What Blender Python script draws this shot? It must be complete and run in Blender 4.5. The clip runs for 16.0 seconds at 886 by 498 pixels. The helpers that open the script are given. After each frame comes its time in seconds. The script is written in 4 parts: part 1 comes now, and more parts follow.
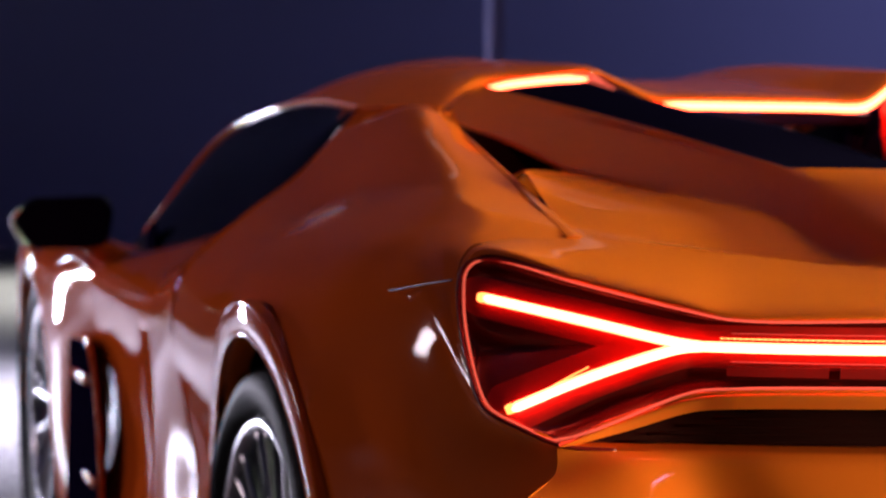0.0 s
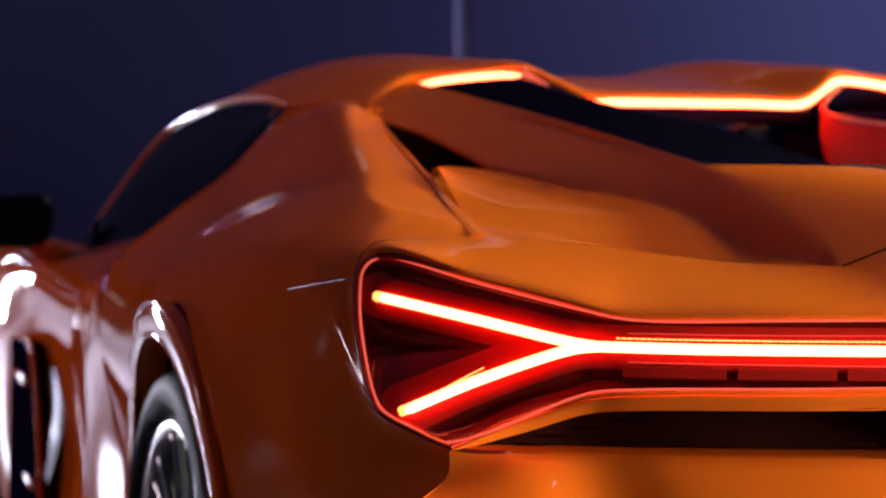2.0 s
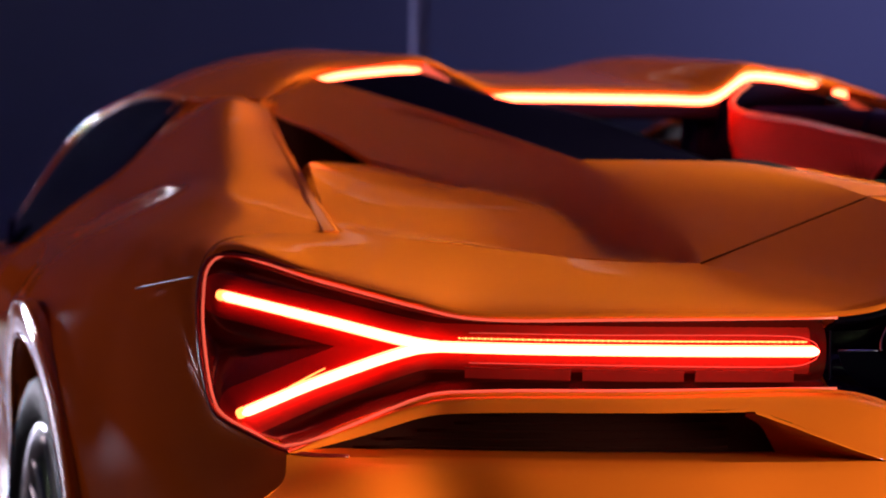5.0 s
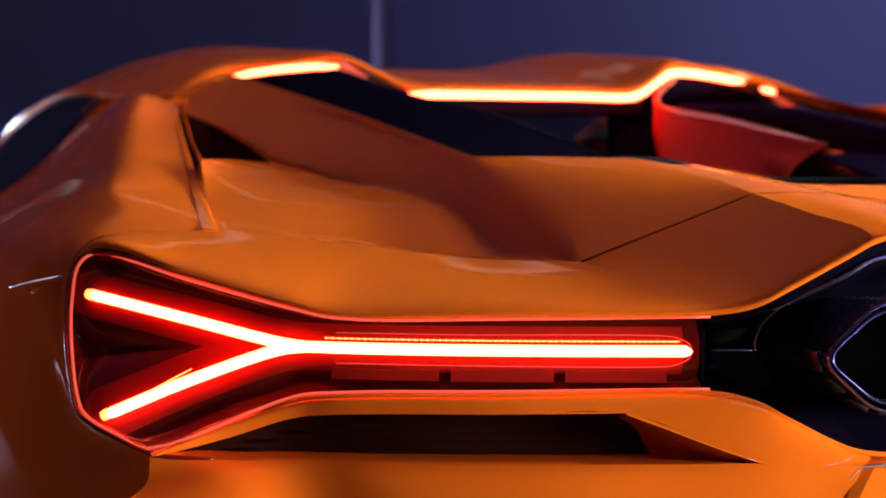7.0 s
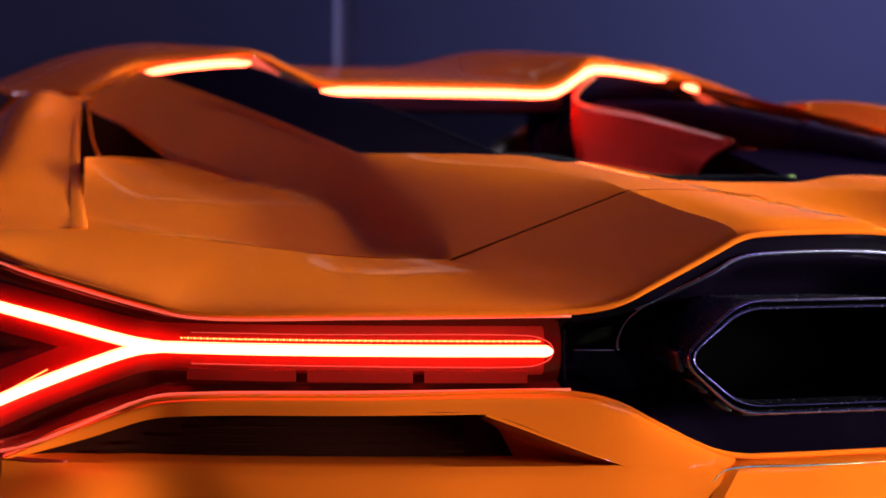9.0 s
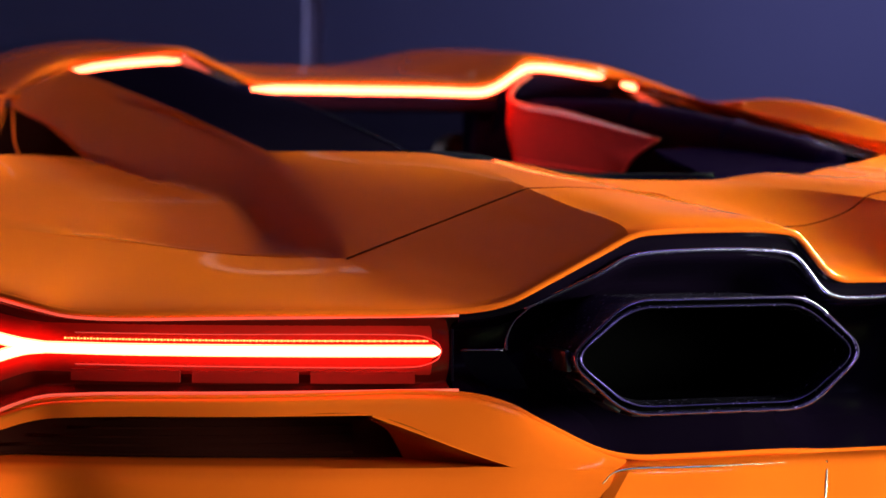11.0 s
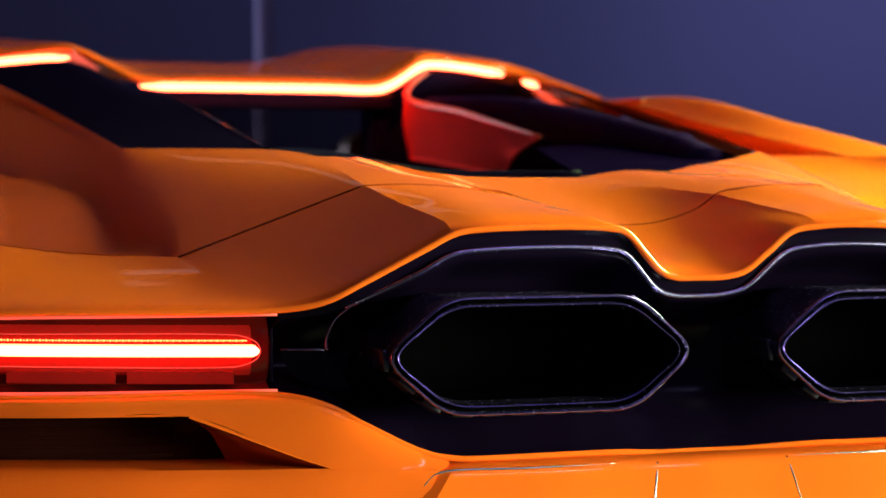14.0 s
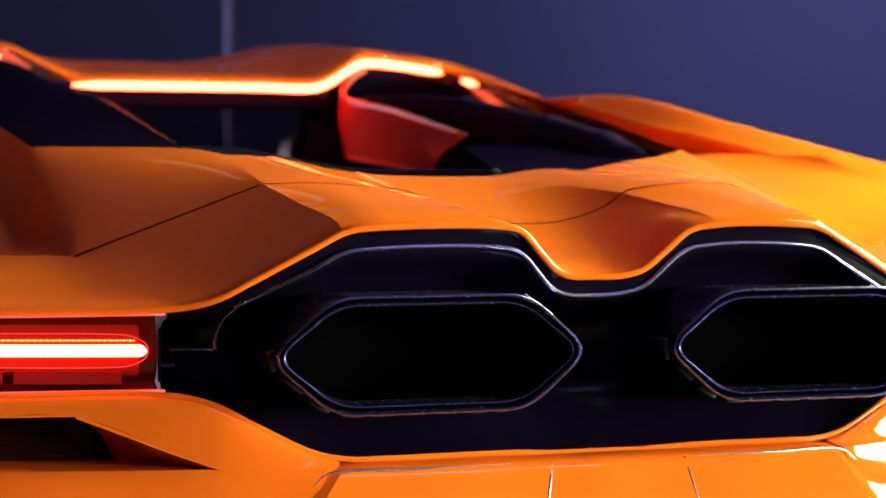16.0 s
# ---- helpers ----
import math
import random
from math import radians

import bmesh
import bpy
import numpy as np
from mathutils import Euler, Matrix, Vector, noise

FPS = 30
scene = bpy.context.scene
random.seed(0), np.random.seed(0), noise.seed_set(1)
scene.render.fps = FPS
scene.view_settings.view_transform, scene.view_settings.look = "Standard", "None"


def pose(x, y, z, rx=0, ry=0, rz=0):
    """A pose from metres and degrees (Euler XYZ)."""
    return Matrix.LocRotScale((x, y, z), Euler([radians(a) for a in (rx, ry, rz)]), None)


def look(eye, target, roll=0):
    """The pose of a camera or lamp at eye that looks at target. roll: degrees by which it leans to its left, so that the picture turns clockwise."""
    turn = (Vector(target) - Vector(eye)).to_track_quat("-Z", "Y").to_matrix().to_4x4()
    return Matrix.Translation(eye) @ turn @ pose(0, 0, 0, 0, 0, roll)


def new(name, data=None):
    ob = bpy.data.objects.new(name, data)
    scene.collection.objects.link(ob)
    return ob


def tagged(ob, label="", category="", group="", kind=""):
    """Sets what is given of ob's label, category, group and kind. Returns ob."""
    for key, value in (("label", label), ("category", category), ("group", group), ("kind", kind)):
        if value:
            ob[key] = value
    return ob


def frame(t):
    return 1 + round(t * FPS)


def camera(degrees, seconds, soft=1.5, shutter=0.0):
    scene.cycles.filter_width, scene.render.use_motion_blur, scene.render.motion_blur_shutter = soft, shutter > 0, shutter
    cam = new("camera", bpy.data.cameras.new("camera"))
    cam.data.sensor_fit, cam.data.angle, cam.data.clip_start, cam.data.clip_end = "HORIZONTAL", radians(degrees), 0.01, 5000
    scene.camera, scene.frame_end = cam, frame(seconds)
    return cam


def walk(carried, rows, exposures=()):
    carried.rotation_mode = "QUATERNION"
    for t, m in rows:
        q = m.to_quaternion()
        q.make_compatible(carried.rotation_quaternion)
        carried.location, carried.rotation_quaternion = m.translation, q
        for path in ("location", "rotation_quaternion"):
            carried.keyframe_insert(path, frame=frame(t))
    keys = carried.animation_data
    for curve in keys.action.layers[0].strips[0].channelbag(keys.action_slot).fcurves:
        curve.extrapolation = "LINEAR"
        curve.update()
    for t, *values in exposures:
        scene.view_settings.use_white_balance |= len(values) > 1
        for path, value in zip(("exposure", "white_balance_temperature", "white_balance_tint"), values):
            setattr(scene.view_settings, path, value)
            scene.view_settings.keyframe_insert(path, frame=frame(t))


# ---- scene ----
# ---- camera ----
cam = camera(23.25, 16.0)
cam.data.dof.use_dof = True
cam.data.dof.focus_distance = 1.85
cam.data.dof.aperture_fstop = 7.0
# seconds, place, pitch, roll, yaw: a slide along the tail of the car
ROWS = [
    (0, -1.6298, -1.8277, 0.9771, -2.329, -0.289, -17.706),
    (0.5, -1.6017, -1.8223, 0.9761, -2.329, -0.284, -17.760),
    (1, -1.5726, -1.8171, 0.9751, -2.328, -0.280, -17.816),
    (1.5, -1.5445, -1.8125, 0.9742, -2.328, -0.276, -17.872),
    (2, -1.5182, -1.8084, 0.9733, -2.328, -0.272, -17.925),
    (2.5, -1.4967, -1.8054, 0.9726, -2.328, -0.268, -17.970),
    (3, -1.4734, -1.8023, 0.9719, -2.328, -0.265, -18.018),
    (3.5, -1.4503, -1.7995, 0.9711, -2.328, -0.261, -18.067),
    (4, -1.4215, -1.7963, 0.9702, -2.328, -0.257, -18.130),
    (6.5, -1.2720, -1.7857, 0.9660, -2.327, -0.234, -18.473),
    (7, -1.2396, -1.7847, 0.9651, -2.326, -0.229, -18.552),
    (7.5, -1.2032, -1.7841, 0.9642, -2.326, -0.224, -18.643),
    (8, -1.1752, -1.7841, 0.9635, -2.326, -0.219, -18.713),
    (8.5, -1.1451, -1.7845, 0.9628, -2.326, -0.215, -18.791),
    (9, -1.1149, -1.7853, 0.9621, -2.326, -0.210, -18.870),
    (11.5, -0.9966, -1.7922, 0.9596, -2.325, -0.192, -19.193),
    (12, -0.9729, -1.7944, 0.9591, -2.325, -0.189, -19.260),
    (12.5, -0.9494, -1.7968, 0.9587, -2.324, -0.185, -19.328),
    (13, -0.9239, -1.7996, 0.9582, -2.324, -0.181, -19.402),
    (13.5, -0.8981, -1.8028, 0.9577, -2.324, -0.177, -19.478),
    (14, -0.8728, -1.8062, 0.9573, -2.324, -0.173, -19.553),
    (14.5, -0.8483, -1.8098, 0.9569, -2.324, -0.170, -19.627),
    (15, -0.8242, -1.8136, 0.9565, -2.324, -0.166, -19.701),
    (15.5, -0.8040, -1.8170, 0.9562, -2.324, -0.163, -19.763),
    (16, -0.7859, -1.8202, 0.9559, -2.323, -0.160, -19.820),
]
walk(cam, [(t, pose(x, y, z, 90 + pitch, roll, yaw)) for t, x, y, z, pitch, roll, yaw in ROWS])

# ---- light ----
world = bpy.data.worlds.new("world")
scene.world = world
world.use_nodes = True
world.node_tree.nodes["Background"].inputs[0].default_value = (0.12, 0.13, 0.3, 1)
world.node_tree.nodes["Background"].inputs[1].default_value = 0.012


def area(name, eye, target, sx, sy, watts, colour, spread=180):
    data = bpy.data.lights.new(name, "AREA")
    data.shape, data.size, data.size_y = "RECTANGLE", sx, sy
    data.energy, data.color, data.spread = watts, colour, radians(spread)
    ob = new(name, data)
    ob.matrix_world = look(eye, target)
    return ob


# unseen fill lights, added; their yellow-green tint shifts the hue of lit paint
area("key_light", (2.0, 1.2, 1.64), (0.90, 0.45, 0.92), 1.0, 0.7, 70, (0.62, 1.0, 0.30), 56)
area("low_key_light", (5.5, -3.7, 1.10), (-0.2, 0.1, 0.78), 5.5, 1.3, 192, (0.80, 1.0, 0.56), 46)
area("overhead_fill_light", (4.6, 1.2, 5.4), (-0.1, 0.6, 0.8), 3.0, 2.0, 42, (0.88, 0.94, 0.60), 65)
# unseen lamps placed by their reflections in the paint
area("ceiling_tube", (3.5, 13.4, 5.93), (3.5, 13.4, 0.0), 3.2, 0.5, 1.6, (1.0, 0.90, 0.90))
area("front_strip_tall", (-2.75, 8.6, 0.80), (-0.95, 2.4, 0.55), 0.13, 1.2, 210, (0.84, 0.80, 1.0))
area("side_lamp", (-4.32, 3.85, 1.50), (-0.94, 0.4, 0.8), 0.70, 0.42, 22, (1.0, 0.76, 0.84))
# added unseen to brighten floor and wall; the left one feeds door reflections
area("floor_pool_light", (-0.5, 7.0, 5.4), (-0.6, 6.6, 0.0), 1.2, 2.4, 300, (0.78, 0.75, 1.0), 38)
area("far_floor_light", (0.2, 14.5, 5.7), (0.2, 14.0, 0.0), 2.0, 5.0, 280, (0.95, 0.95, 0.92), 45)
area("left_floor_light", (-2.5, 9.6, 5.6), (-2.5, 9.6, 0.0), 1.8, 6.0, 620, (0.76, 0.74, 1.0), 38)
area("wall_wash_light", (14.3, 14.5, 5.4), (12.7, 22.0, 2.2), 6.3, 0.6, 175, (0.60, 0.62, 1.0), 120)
# unseen rear tube placed by the thin lilac highlights on rims
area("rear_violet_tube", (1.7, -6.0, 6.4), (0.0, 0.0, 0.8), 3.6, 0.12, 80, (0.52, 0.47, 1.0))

# ---- materials ----


def material(name):
    m = bpy.data.materials.new(name)
    m.use_nodes = True
    t = m.node_tree
    return m, t, t.nodes["Principled BSDF"]


def textured(name, colour, colour2, scale, rough=(0.4, 0.6), metal=0.0, bump=0.0, bump_scale=60.0, coat=0.0, spec=0.5):
    """A material with colour, gloss and relief that vary at two scales."""
    m, t, b = material(name)
    n = t.nodes
    co = n.new("ShaderNodeTexCoord")
    big = n.new("ShaderNodeTexNoise")
    big.inputs["Scale"].default_value, big.inputs["Detail"].default_value = scale, 4
    fine = n.new("ShaderNodeTexNoise")
    fine.inputs["Scale"].default_value, fine.inputs["Detail"].default_value = bump_scale, 3
    t.links.new(co.outputs["Object"], big.inputs["Vector"])
    t.links.new(co.outputs["Object"], fine.inputs["Vector"])
    mix = n.new("ShaderNodeMix")
    mix.data_type = "RGBA"
    mix.inputs[6].default_value, mix.inputs[7].default_value = (*colour, 1), (*colour2, 1)
    t.links.new(big.outputs["Fac"], mix.inputs[0])
    t.links.new(mix.outputs[2], b.inputs["Base Color"])
    r = n.new("ShaderNodeMapRange")
    r.inputs[3].default_value, r.inputs[4].default_value = rough
    t.links.new(fine.outputs["Fac"], r.inputs[0])
    t.links.new(r.outputs[0], b.inputs["Roughness"])
    b.inputs["Metallic"].default_value = metal
    b.inputs["Coat Weight"].default_value = coat
    b.inputs["Coat Roughness"].default_value = 0.045
    b.inputs["Coat IOR"].default_value = 1.40
    b.inputs["Specular IOR Level"].default_value = spec
    if bump:
        bp = n.new("ShaderNodeBump")
        bp.inputs["Strength"].default_value, bp.inputs["Distance"].default_value = bump, 0.002
        t.links.new(fine.outputs["Fac"], bp.inputs["Height"])
        t.links.new(bp.outputs[0], b.inputs["Normal"])
    return m


def glow(name, colour, strength):
    m, t, b = material(name)
    b.inputs["Base Color"].default_value = (0.3, 0.02, 0.02, 1)
    b.inputs["Emission Color"].default_value = (*colour, 1)
    b.inputs["Emission Strength"].default_value = strength
    return m


PAINT = textured("pearl_orange_paint", (0.77, 0.106, 0.009), (0.82, 0.115, 0.011), 3.0, (0.42, 0.50), 0.0, 0.0, 900.0, 0.75, 0.0)
BLACK = textured("gloss_black", (0.004, 0.004, 0.006), (0.007, 0.007, 0.009), 6.0, (0.10, 0.16), 0.0, 0.0, 40.0, 0.3)
SATIN = textured("satin_black_plastic", (0.010, 0.010, 0.012), (0.018, 0.018, 0.020), 8.0, (0.45, 0.6), 0.0, 0.2, 300.0)
DARKGLASS = textured("dark_tinted_glass", (0.004, 0.005, 0.010), (0.006, 0.007, 0.014), 3.0, (0.04, 0.07), 0.0, 0.0, 30.0, 0.0)
STEEL = textured("dark_steel", (0.45, 0.45, 0.50), (0.55, 0.55, 0.60), 12.0, (0.20, 0.30), 1.0, 0.0, 200.0)
ALLOY = textured("grey_alloy", (0.50, 0.50, 0.54), (0.60, 0.60, 0.64), 10.0, (0.2, 0.3), 1.0, 0.0, 200.0)
RUBBER = textured("tyre_rubber", (0.0030, 0.0030, 0.0045), (0.006, 0.006, 0.008), 12.0, (0.45, 0.6), 0.0, 0.3, 220.0, 0.0, 0.03)
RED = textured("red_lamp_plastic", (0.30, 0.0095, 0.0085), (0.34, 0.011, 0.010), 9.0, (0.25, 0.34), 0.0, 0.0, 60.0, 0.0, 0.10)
# REDMESH and ROLLRED carry the high brake light's red in their base colour
REDMESH = textured("red_lit_mesh", (0.72, 0.062, 0.054), (0.78, 0.070, 0.060), 20.0, (0.35, 0.45), 0.0, 0.0, 60.0, 0.0, 0.0)
# darker plastic past the halo painted round the light bars
LAMPDARK = textured("maroon_past_halo", (0.075, 0.004, 0.0035), (0.09, 0.005, 0.004), 9.0, (0.16, 0.22), 0.0, 0.0, 60.0, 0.0, 0.22)
# weak emission in place of lamplight caught by flange and lens tip
LIP = glow("glow_red_edge", (1.0, 0.13, 0.075), 0.75)
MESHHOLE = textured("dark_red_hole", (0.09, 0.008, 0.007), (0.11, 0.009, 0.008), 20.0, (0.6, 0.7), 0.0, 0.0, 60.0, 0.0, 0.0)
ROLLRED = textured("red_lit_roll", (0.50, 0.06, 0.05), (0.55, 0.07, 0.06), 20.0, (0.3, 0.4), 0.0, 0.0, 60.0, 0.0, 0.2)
FLOOR = textured("pale_resin_floor", (0.135, 0.13, 0.128), (0.17, 0.165, 0.163), 0.5, (0.22, 0.34), 0.0, 0.05, 30.0)
WALL = textured("navy_wall_paint", (0.10, 0.10, 0.24), (0.12, 0.12, 0.27), 0.4, (0.7, 0.85), 0.0, 0.1, 20.0)
POLE = textured("lilac_grey_metal", (0.10, 0.10, 0.22), (0.115, 0.115, 0.25), 2.0, (0.4, 0.5), 0.0, 0.0, 30.0)
LIGHT = glow("brake_light", (1.0, 0.085, 0.052), 25.0)
LIGHT_EDGE = glow("brake_light_edge", (1.0, 0.085, 0.034), 15.0)
FUNNEL = textured("funnel_black", (0.004, 0.0022, 0.011), (0.005, 0.003, 0.014), 20.0, (0.35, 0.45), 0.0, 0.0, 60.0, 0.0, 0.0)
BAYGLASS = textured("bay_black_glass", (0.004, 0.003, 0.004), (0.006, 0.005, 0.006), 5.0, (0.10, 0.16), 0.0, 0.0, 40.0, 0.0, 0.035)
FASCIA = textured("funnel_gloss_black", (0.003, 0.0013, 0.007), (0.004, 0.0018, 0.009), 20.0, (0.16, 0.22), 0.0, 0.0, 60.0, 0.0, 0.05)
WING = textured("wing_black", (0.003, 0.002, 0.010), (0.004, 0.003, 0.013), 20.0, (0.35, 0.45), 0.0, 0.0, 60.0, 0.0, 0.02)
PLATE = textured("plate_black", (0.0035, 0.0013, 0.013), (0.0045, 0.0017, 0.016), 20.0, (0.30, 0.40), 0.0, 0.0, 60.0, 0.0, 0.0)
HOSE = textured("hose_rubber", (0.016, 0.007, 0.036), (0.022, 0.010, 0.046), 30.0, (0.45, 0.6), 0.0, 0.1, 200.0, 0.0, 0.0)
GAP = textured("gap_shade", (0.16, 0.020, 0.006), (0.19, 0.024, 0.007), 20.0, (0.6, 0.7), 0.0, 0.0, 60.0, 0.0, 0.0)
# red haze from the lamps is lifted into this dark base colour
GRILLE = textured("dark_grille", (0.024, 0.0045, 0.0045), (0.030, 0.006, 0.006), 30.0, (0.6, 0.7), 0.0, 0.0, 90.0, 0.0, 0.0)
# shade inside bore and groove is put into this near-zero black
DEEP_BLACK = textured("deep_black", (0.0006, 0.0005, 0.0008), (0.0009, 0.0008, 0.0012), 30.0, (0.85, 0.95), 0.0, 0.0, 90.0, 0.0, 0.0)
# weak emission stands in for reflections on the lens edge
LENS_EDGE = glow("glow_lens_edge", (1.0, 0.12, 0.09), 0.32)
LIGHT_THIN = glow("brake_light_thread", (1.0, 0.22, 0.05), 4.5)
# lilac of the rear light's reflection is put into this steel
PIPE = textured("dark_lilac_steel", (0.23, 0.18, 0.42), (0.28, 0.22, 0.50), 12.0, (0.22, 0.30), 1.0, 0.0, 200.0)
CLIP = textured("dark_clip_steel", (0.045, 0.042, 0.075), (0.06, 0.056, 0.095), 14.0, (0.28, 0.38), 1.0, 0.0, 200.0)
REFLEX = textured("red_reflector", (0.17, 0.006, 0.006), (0.20, 0.007, 0.007), 40.0, (0.3, 0.4), 0.0, 0.08, 400.0, 0.0, 0.15)
LIGHT_TOP = glow("high_brake_light", (1.0, 0.080, 0.032), 26.0)

# ---- mesh tools ----


def crom(points, per):
    """A smooth run through points, per steps from one to the next, without overshoot where they stand uneven."""
    p = [np.array(q, float) for q in points]
    p = [2 * p[0] - p[1]] + p + [2 * p[-1] - p[-2]]
    out = []
    for i in range(1, len(p) - 2):
        a, b, c, d = p[i - 1:i + 3]
        ab, bc, cd = (max(float(np.linalg.norm(v)), 1e-6) ** 0.5 for v in (b - a, c - b, d - c))
        m = bc * ((b - a) / ab - (c - a) / (ab + bc) + (c - b) / bc)
        n = bc * ((c - b) / bc - (d - b) / (bc + cd) + (d - c) / cd)
        for k in range(per):
            u = k / per
            out.append((2 * u ** 3 - 3 * u * u + 1) * b + (u ** 3 - 2 * u * u + u) * m + (3 * u * u - 2 * u ** 3) * c + (u ** 3 - u * u) * n)
    return out + [p[-2]]


def straight(points, per):
    p = [np.array(q, float) for q in points]
    return [p[i] + (p[i + 1] - p[i]) * k / per for i in range(len(p) - 1) for k in range(per)] + [p[-1]]


def sheet(bm, rows, pu=8, pv=8, su=True, sv=True, side=1):
    """A panel through rows of places (as many in each row), smooth along (su) and across (sv). side -1 mirrors it over x = 0."""
    runs = [(crom if su else straight)(r, pu) for r in rows]
    cols = [(crom if sv else straight)([r[i] for r in runs], pv) for i in range(len(runs[0]))]
    g = [[bm.verts.new((side * v[0], v[1], v[2])) for v in c] for c in cols]
    for i in range(len(g) - 1):
        for j in range(len(g[0]) - 1):
            q = [g[i][j], g[i + 1][j], g[i + 1][j + 1], g[i][j + 1]]
            bm.faces.new(q if side > 0 else q[::-1])
    return g


def even(points, n, smooth=True):
    """n + 1 places at even steps along a run through points."""
    p = np.array(crom(points, 12) if smooth and len(points) > 2 else straight(points, 12))
    d = np.concatenate([[0], np.cumsum(np.linalg.norm(np.diff(p, axis=0), axis=1))])
    w = np.linspace(0, d[-1], n + 1)
    return np.stack([np.interp(w, d, p[:, k]) for k in range(3)], 1)


def span(bm, low, top, left, right, nu, nv, side=1, swell=0.0):
    """A panel stretched between four edges: low and top run from left to right, left and right from low to top."""
    a, b, c, d = even(low, nu), even(top, nu), even(left, nv), even(right, nv)
    g = []
    for i in range(nu + 1):
        u, col = i / nu, []
        for j in range(nv + 1):
            v = j / nv
            q = (1 - v) * a[i] + v * b[i] + (1 - u) * c[j] + u * d[j] - (1 - u) * (1 - v) * a[0] - u * (1 - v) * a[-1] - (1 - u) * v * b[0] - u * v * b[-1]
            q = q + np.array((0, 0, 16 * swell * u * (1 - u) * v * (1 - v)))
            col.append(bm.verts.new((side * q[0], q[1], q[2])))
        g.append(col)
    for i in range(nu):
        for j in range(nv):
            bm.faces.new((g[i][j], g[i + 1][j], g[i + 1][j + 1], g[i][j + 1]))
    return g


def part(name, bm, mat, parent, label="", smooth=True, thick=0.0, weld=0.0, out=None):
    """One mesh object from bm, under a thing or a part."""
    if weld:
        bmesh.ops.remove_doubles(bm, verts=bm.verts, dist=weld)
    bmesh.ops.recalc_face_normals(bm, faces=bm.faces)
    if out:
        rest = set(bm.faces)
        while rest:
            island, edge = [], [rest.pop()]
            while edge:
                f = edge.pop()
                island.append(f)
                near = {g for e in f.edges for g in e.link_faces} & rest
                rest -= near
                edge += near
            if sum(f.normal.dot(Vector(out)) * f.calc_area() for f in island) < 0:
                bmesh.ops.reverse_faces(bm, faces=island)
    me = bpy.data.meshes.new(name)
    bm.to_mesh(me)
    bm.free()
    me.materials.append(mat)
    if smooth:
        me.polygons.foreach_set("use_smooth", [True] * len(me.polygons))
    ob = new(name, me)
    if parent:
        ob.parent = parent
    if thick:
        s = ob.modifiers.new("thickness", "SOLIDIFY")
        s.thickness, s.offset = thick, -1.0 if out else 0.0
        e = ob.modifiers.new("crisp_rim", "EDGE_SPLIT")
        e.split_angle = radians(50)
    return tagged(ob, label)


def sharp(ob, degrees=35):
    """Keeps the creases of a smooth mesh crisp."""
    ob.data.set_sharp_from_angle(angle=radians(degrees))
    return ob


def tube(bm, path, radius, sides=8, closed=False, flat=1.0, taper=None):
    """A rod along path; flat squeezes it along the path's side."""
    n = len(path)
    pts = [Vector(p) for p in path]
    rings = []
    for i, p in enumerate(pts):
        a = pts[(i - 1) % n] if closed or i else p
        b = pts[(i + 1) % n] if closed or i < n - 1 else p
        d = (b - a).normalized()
        up = Vector((0, 0, 1)) if abs(d.z) < 0.95 else Vector((0, 1, 0))
        s = d.cross(up).normalized()
        u = s.cross(d)
        r = radius * (taper[i] if taper else 1)
        rings.append([bm.verts.new(p + s * (r * flat * math.cos(2 * math.pi * k / sides)) + u * (r * math.sin(2 * math.pi * k / sides))) for k in range(sides)])
    for i in range(n if closed else n - 1):
        r0, r1 = rings[i], rings[(i + 1) % n]
        for k in range(sides):
            bm.faces.new((r0[k], r0[(k + 1) % sides], r1[(k + 1) % sides], r1[k]))
    if not closed:
        bm.faces.new(rings[0][::-1])
        bm.faces.new(rings[-1])


def box(bm, m, sx, sy, sz, bevel=0.0):
    made = bmesh.ops.create_cube(bm, size=1, matrix=m @ Matrix.Diagonal((sx, sy, sz, 1)))
    if bevel:
        es = {e for v in made["verts"] for e in v.link_edges}
        bmesh.ops.bevel(bm, geom=list(es), offset=bevel, segments=2, affect="EDGES", profile=0.5)


def lathe(bm, profile, centre, sides=64, side=1):
    """Turns (radius, x) pairs round the x axis through centre."""
    cx, cy, cz = centre
    rings = [[bm.verts.new((side * (cx + x), cy + r * math.cos(2 * math.pi * k / sides), cz + r * math.sin(2 * math.pi * k / sides))) for k in range(sides)] for r, x in profile]
    for a, b in zip(rings, rings[1:]):
        for k in range(sides):
            bm.faces.new((a[k], a[(k + 1) % sides], b[(k + 1) % sides], b[k]))


def rounded(points, radius, steps=5):
    """A closed outline of 2D points with its corners rounded."""
    out = []
    n = len(points)
    for i in range(n):
        a, b, c = (np.array(points[j % n], float) for j in (i - 1, i, i + 1))
        r = min(radius, 0.45 * np.linalg.norm(a - b), 0.45 * np.linalg.norm(c - b))
        p, q = b + (a - b) / np.linalg.norm(a - b) * r, b + (c - b) / np.linalg.norm(c - b) * r
        out += [(1 - u) ** 2 * p + 2 * u * (1 - u) * b + u * u * q for u in np.linspace(0, 1, steps)]
    return out


# ---- the hall ----


def slab(name, m, sx, sy, sz, mat, label):
    bm = bmesh.new()
    box(bm, m, sx, sy, sz)
    return tagged(part(name, bm, mat, None, label, smooth=False), kind="structure", category=name.split("_")[0])


slab("floor", pose(0, 5, -0.1), 40, 36, 0.2, FLOOR, "pale grey polished resin floor of a dim hall")
slab("wall_back", pose(0, 22.15, 4.5), 40, 0.3, 9, WALL, "plain dark navy painted wall behind the car")
slab("wall_front", pose(0, -12.15, 4.5), 40, 0.3, 9, WALL, "plain dark navy painted wall")
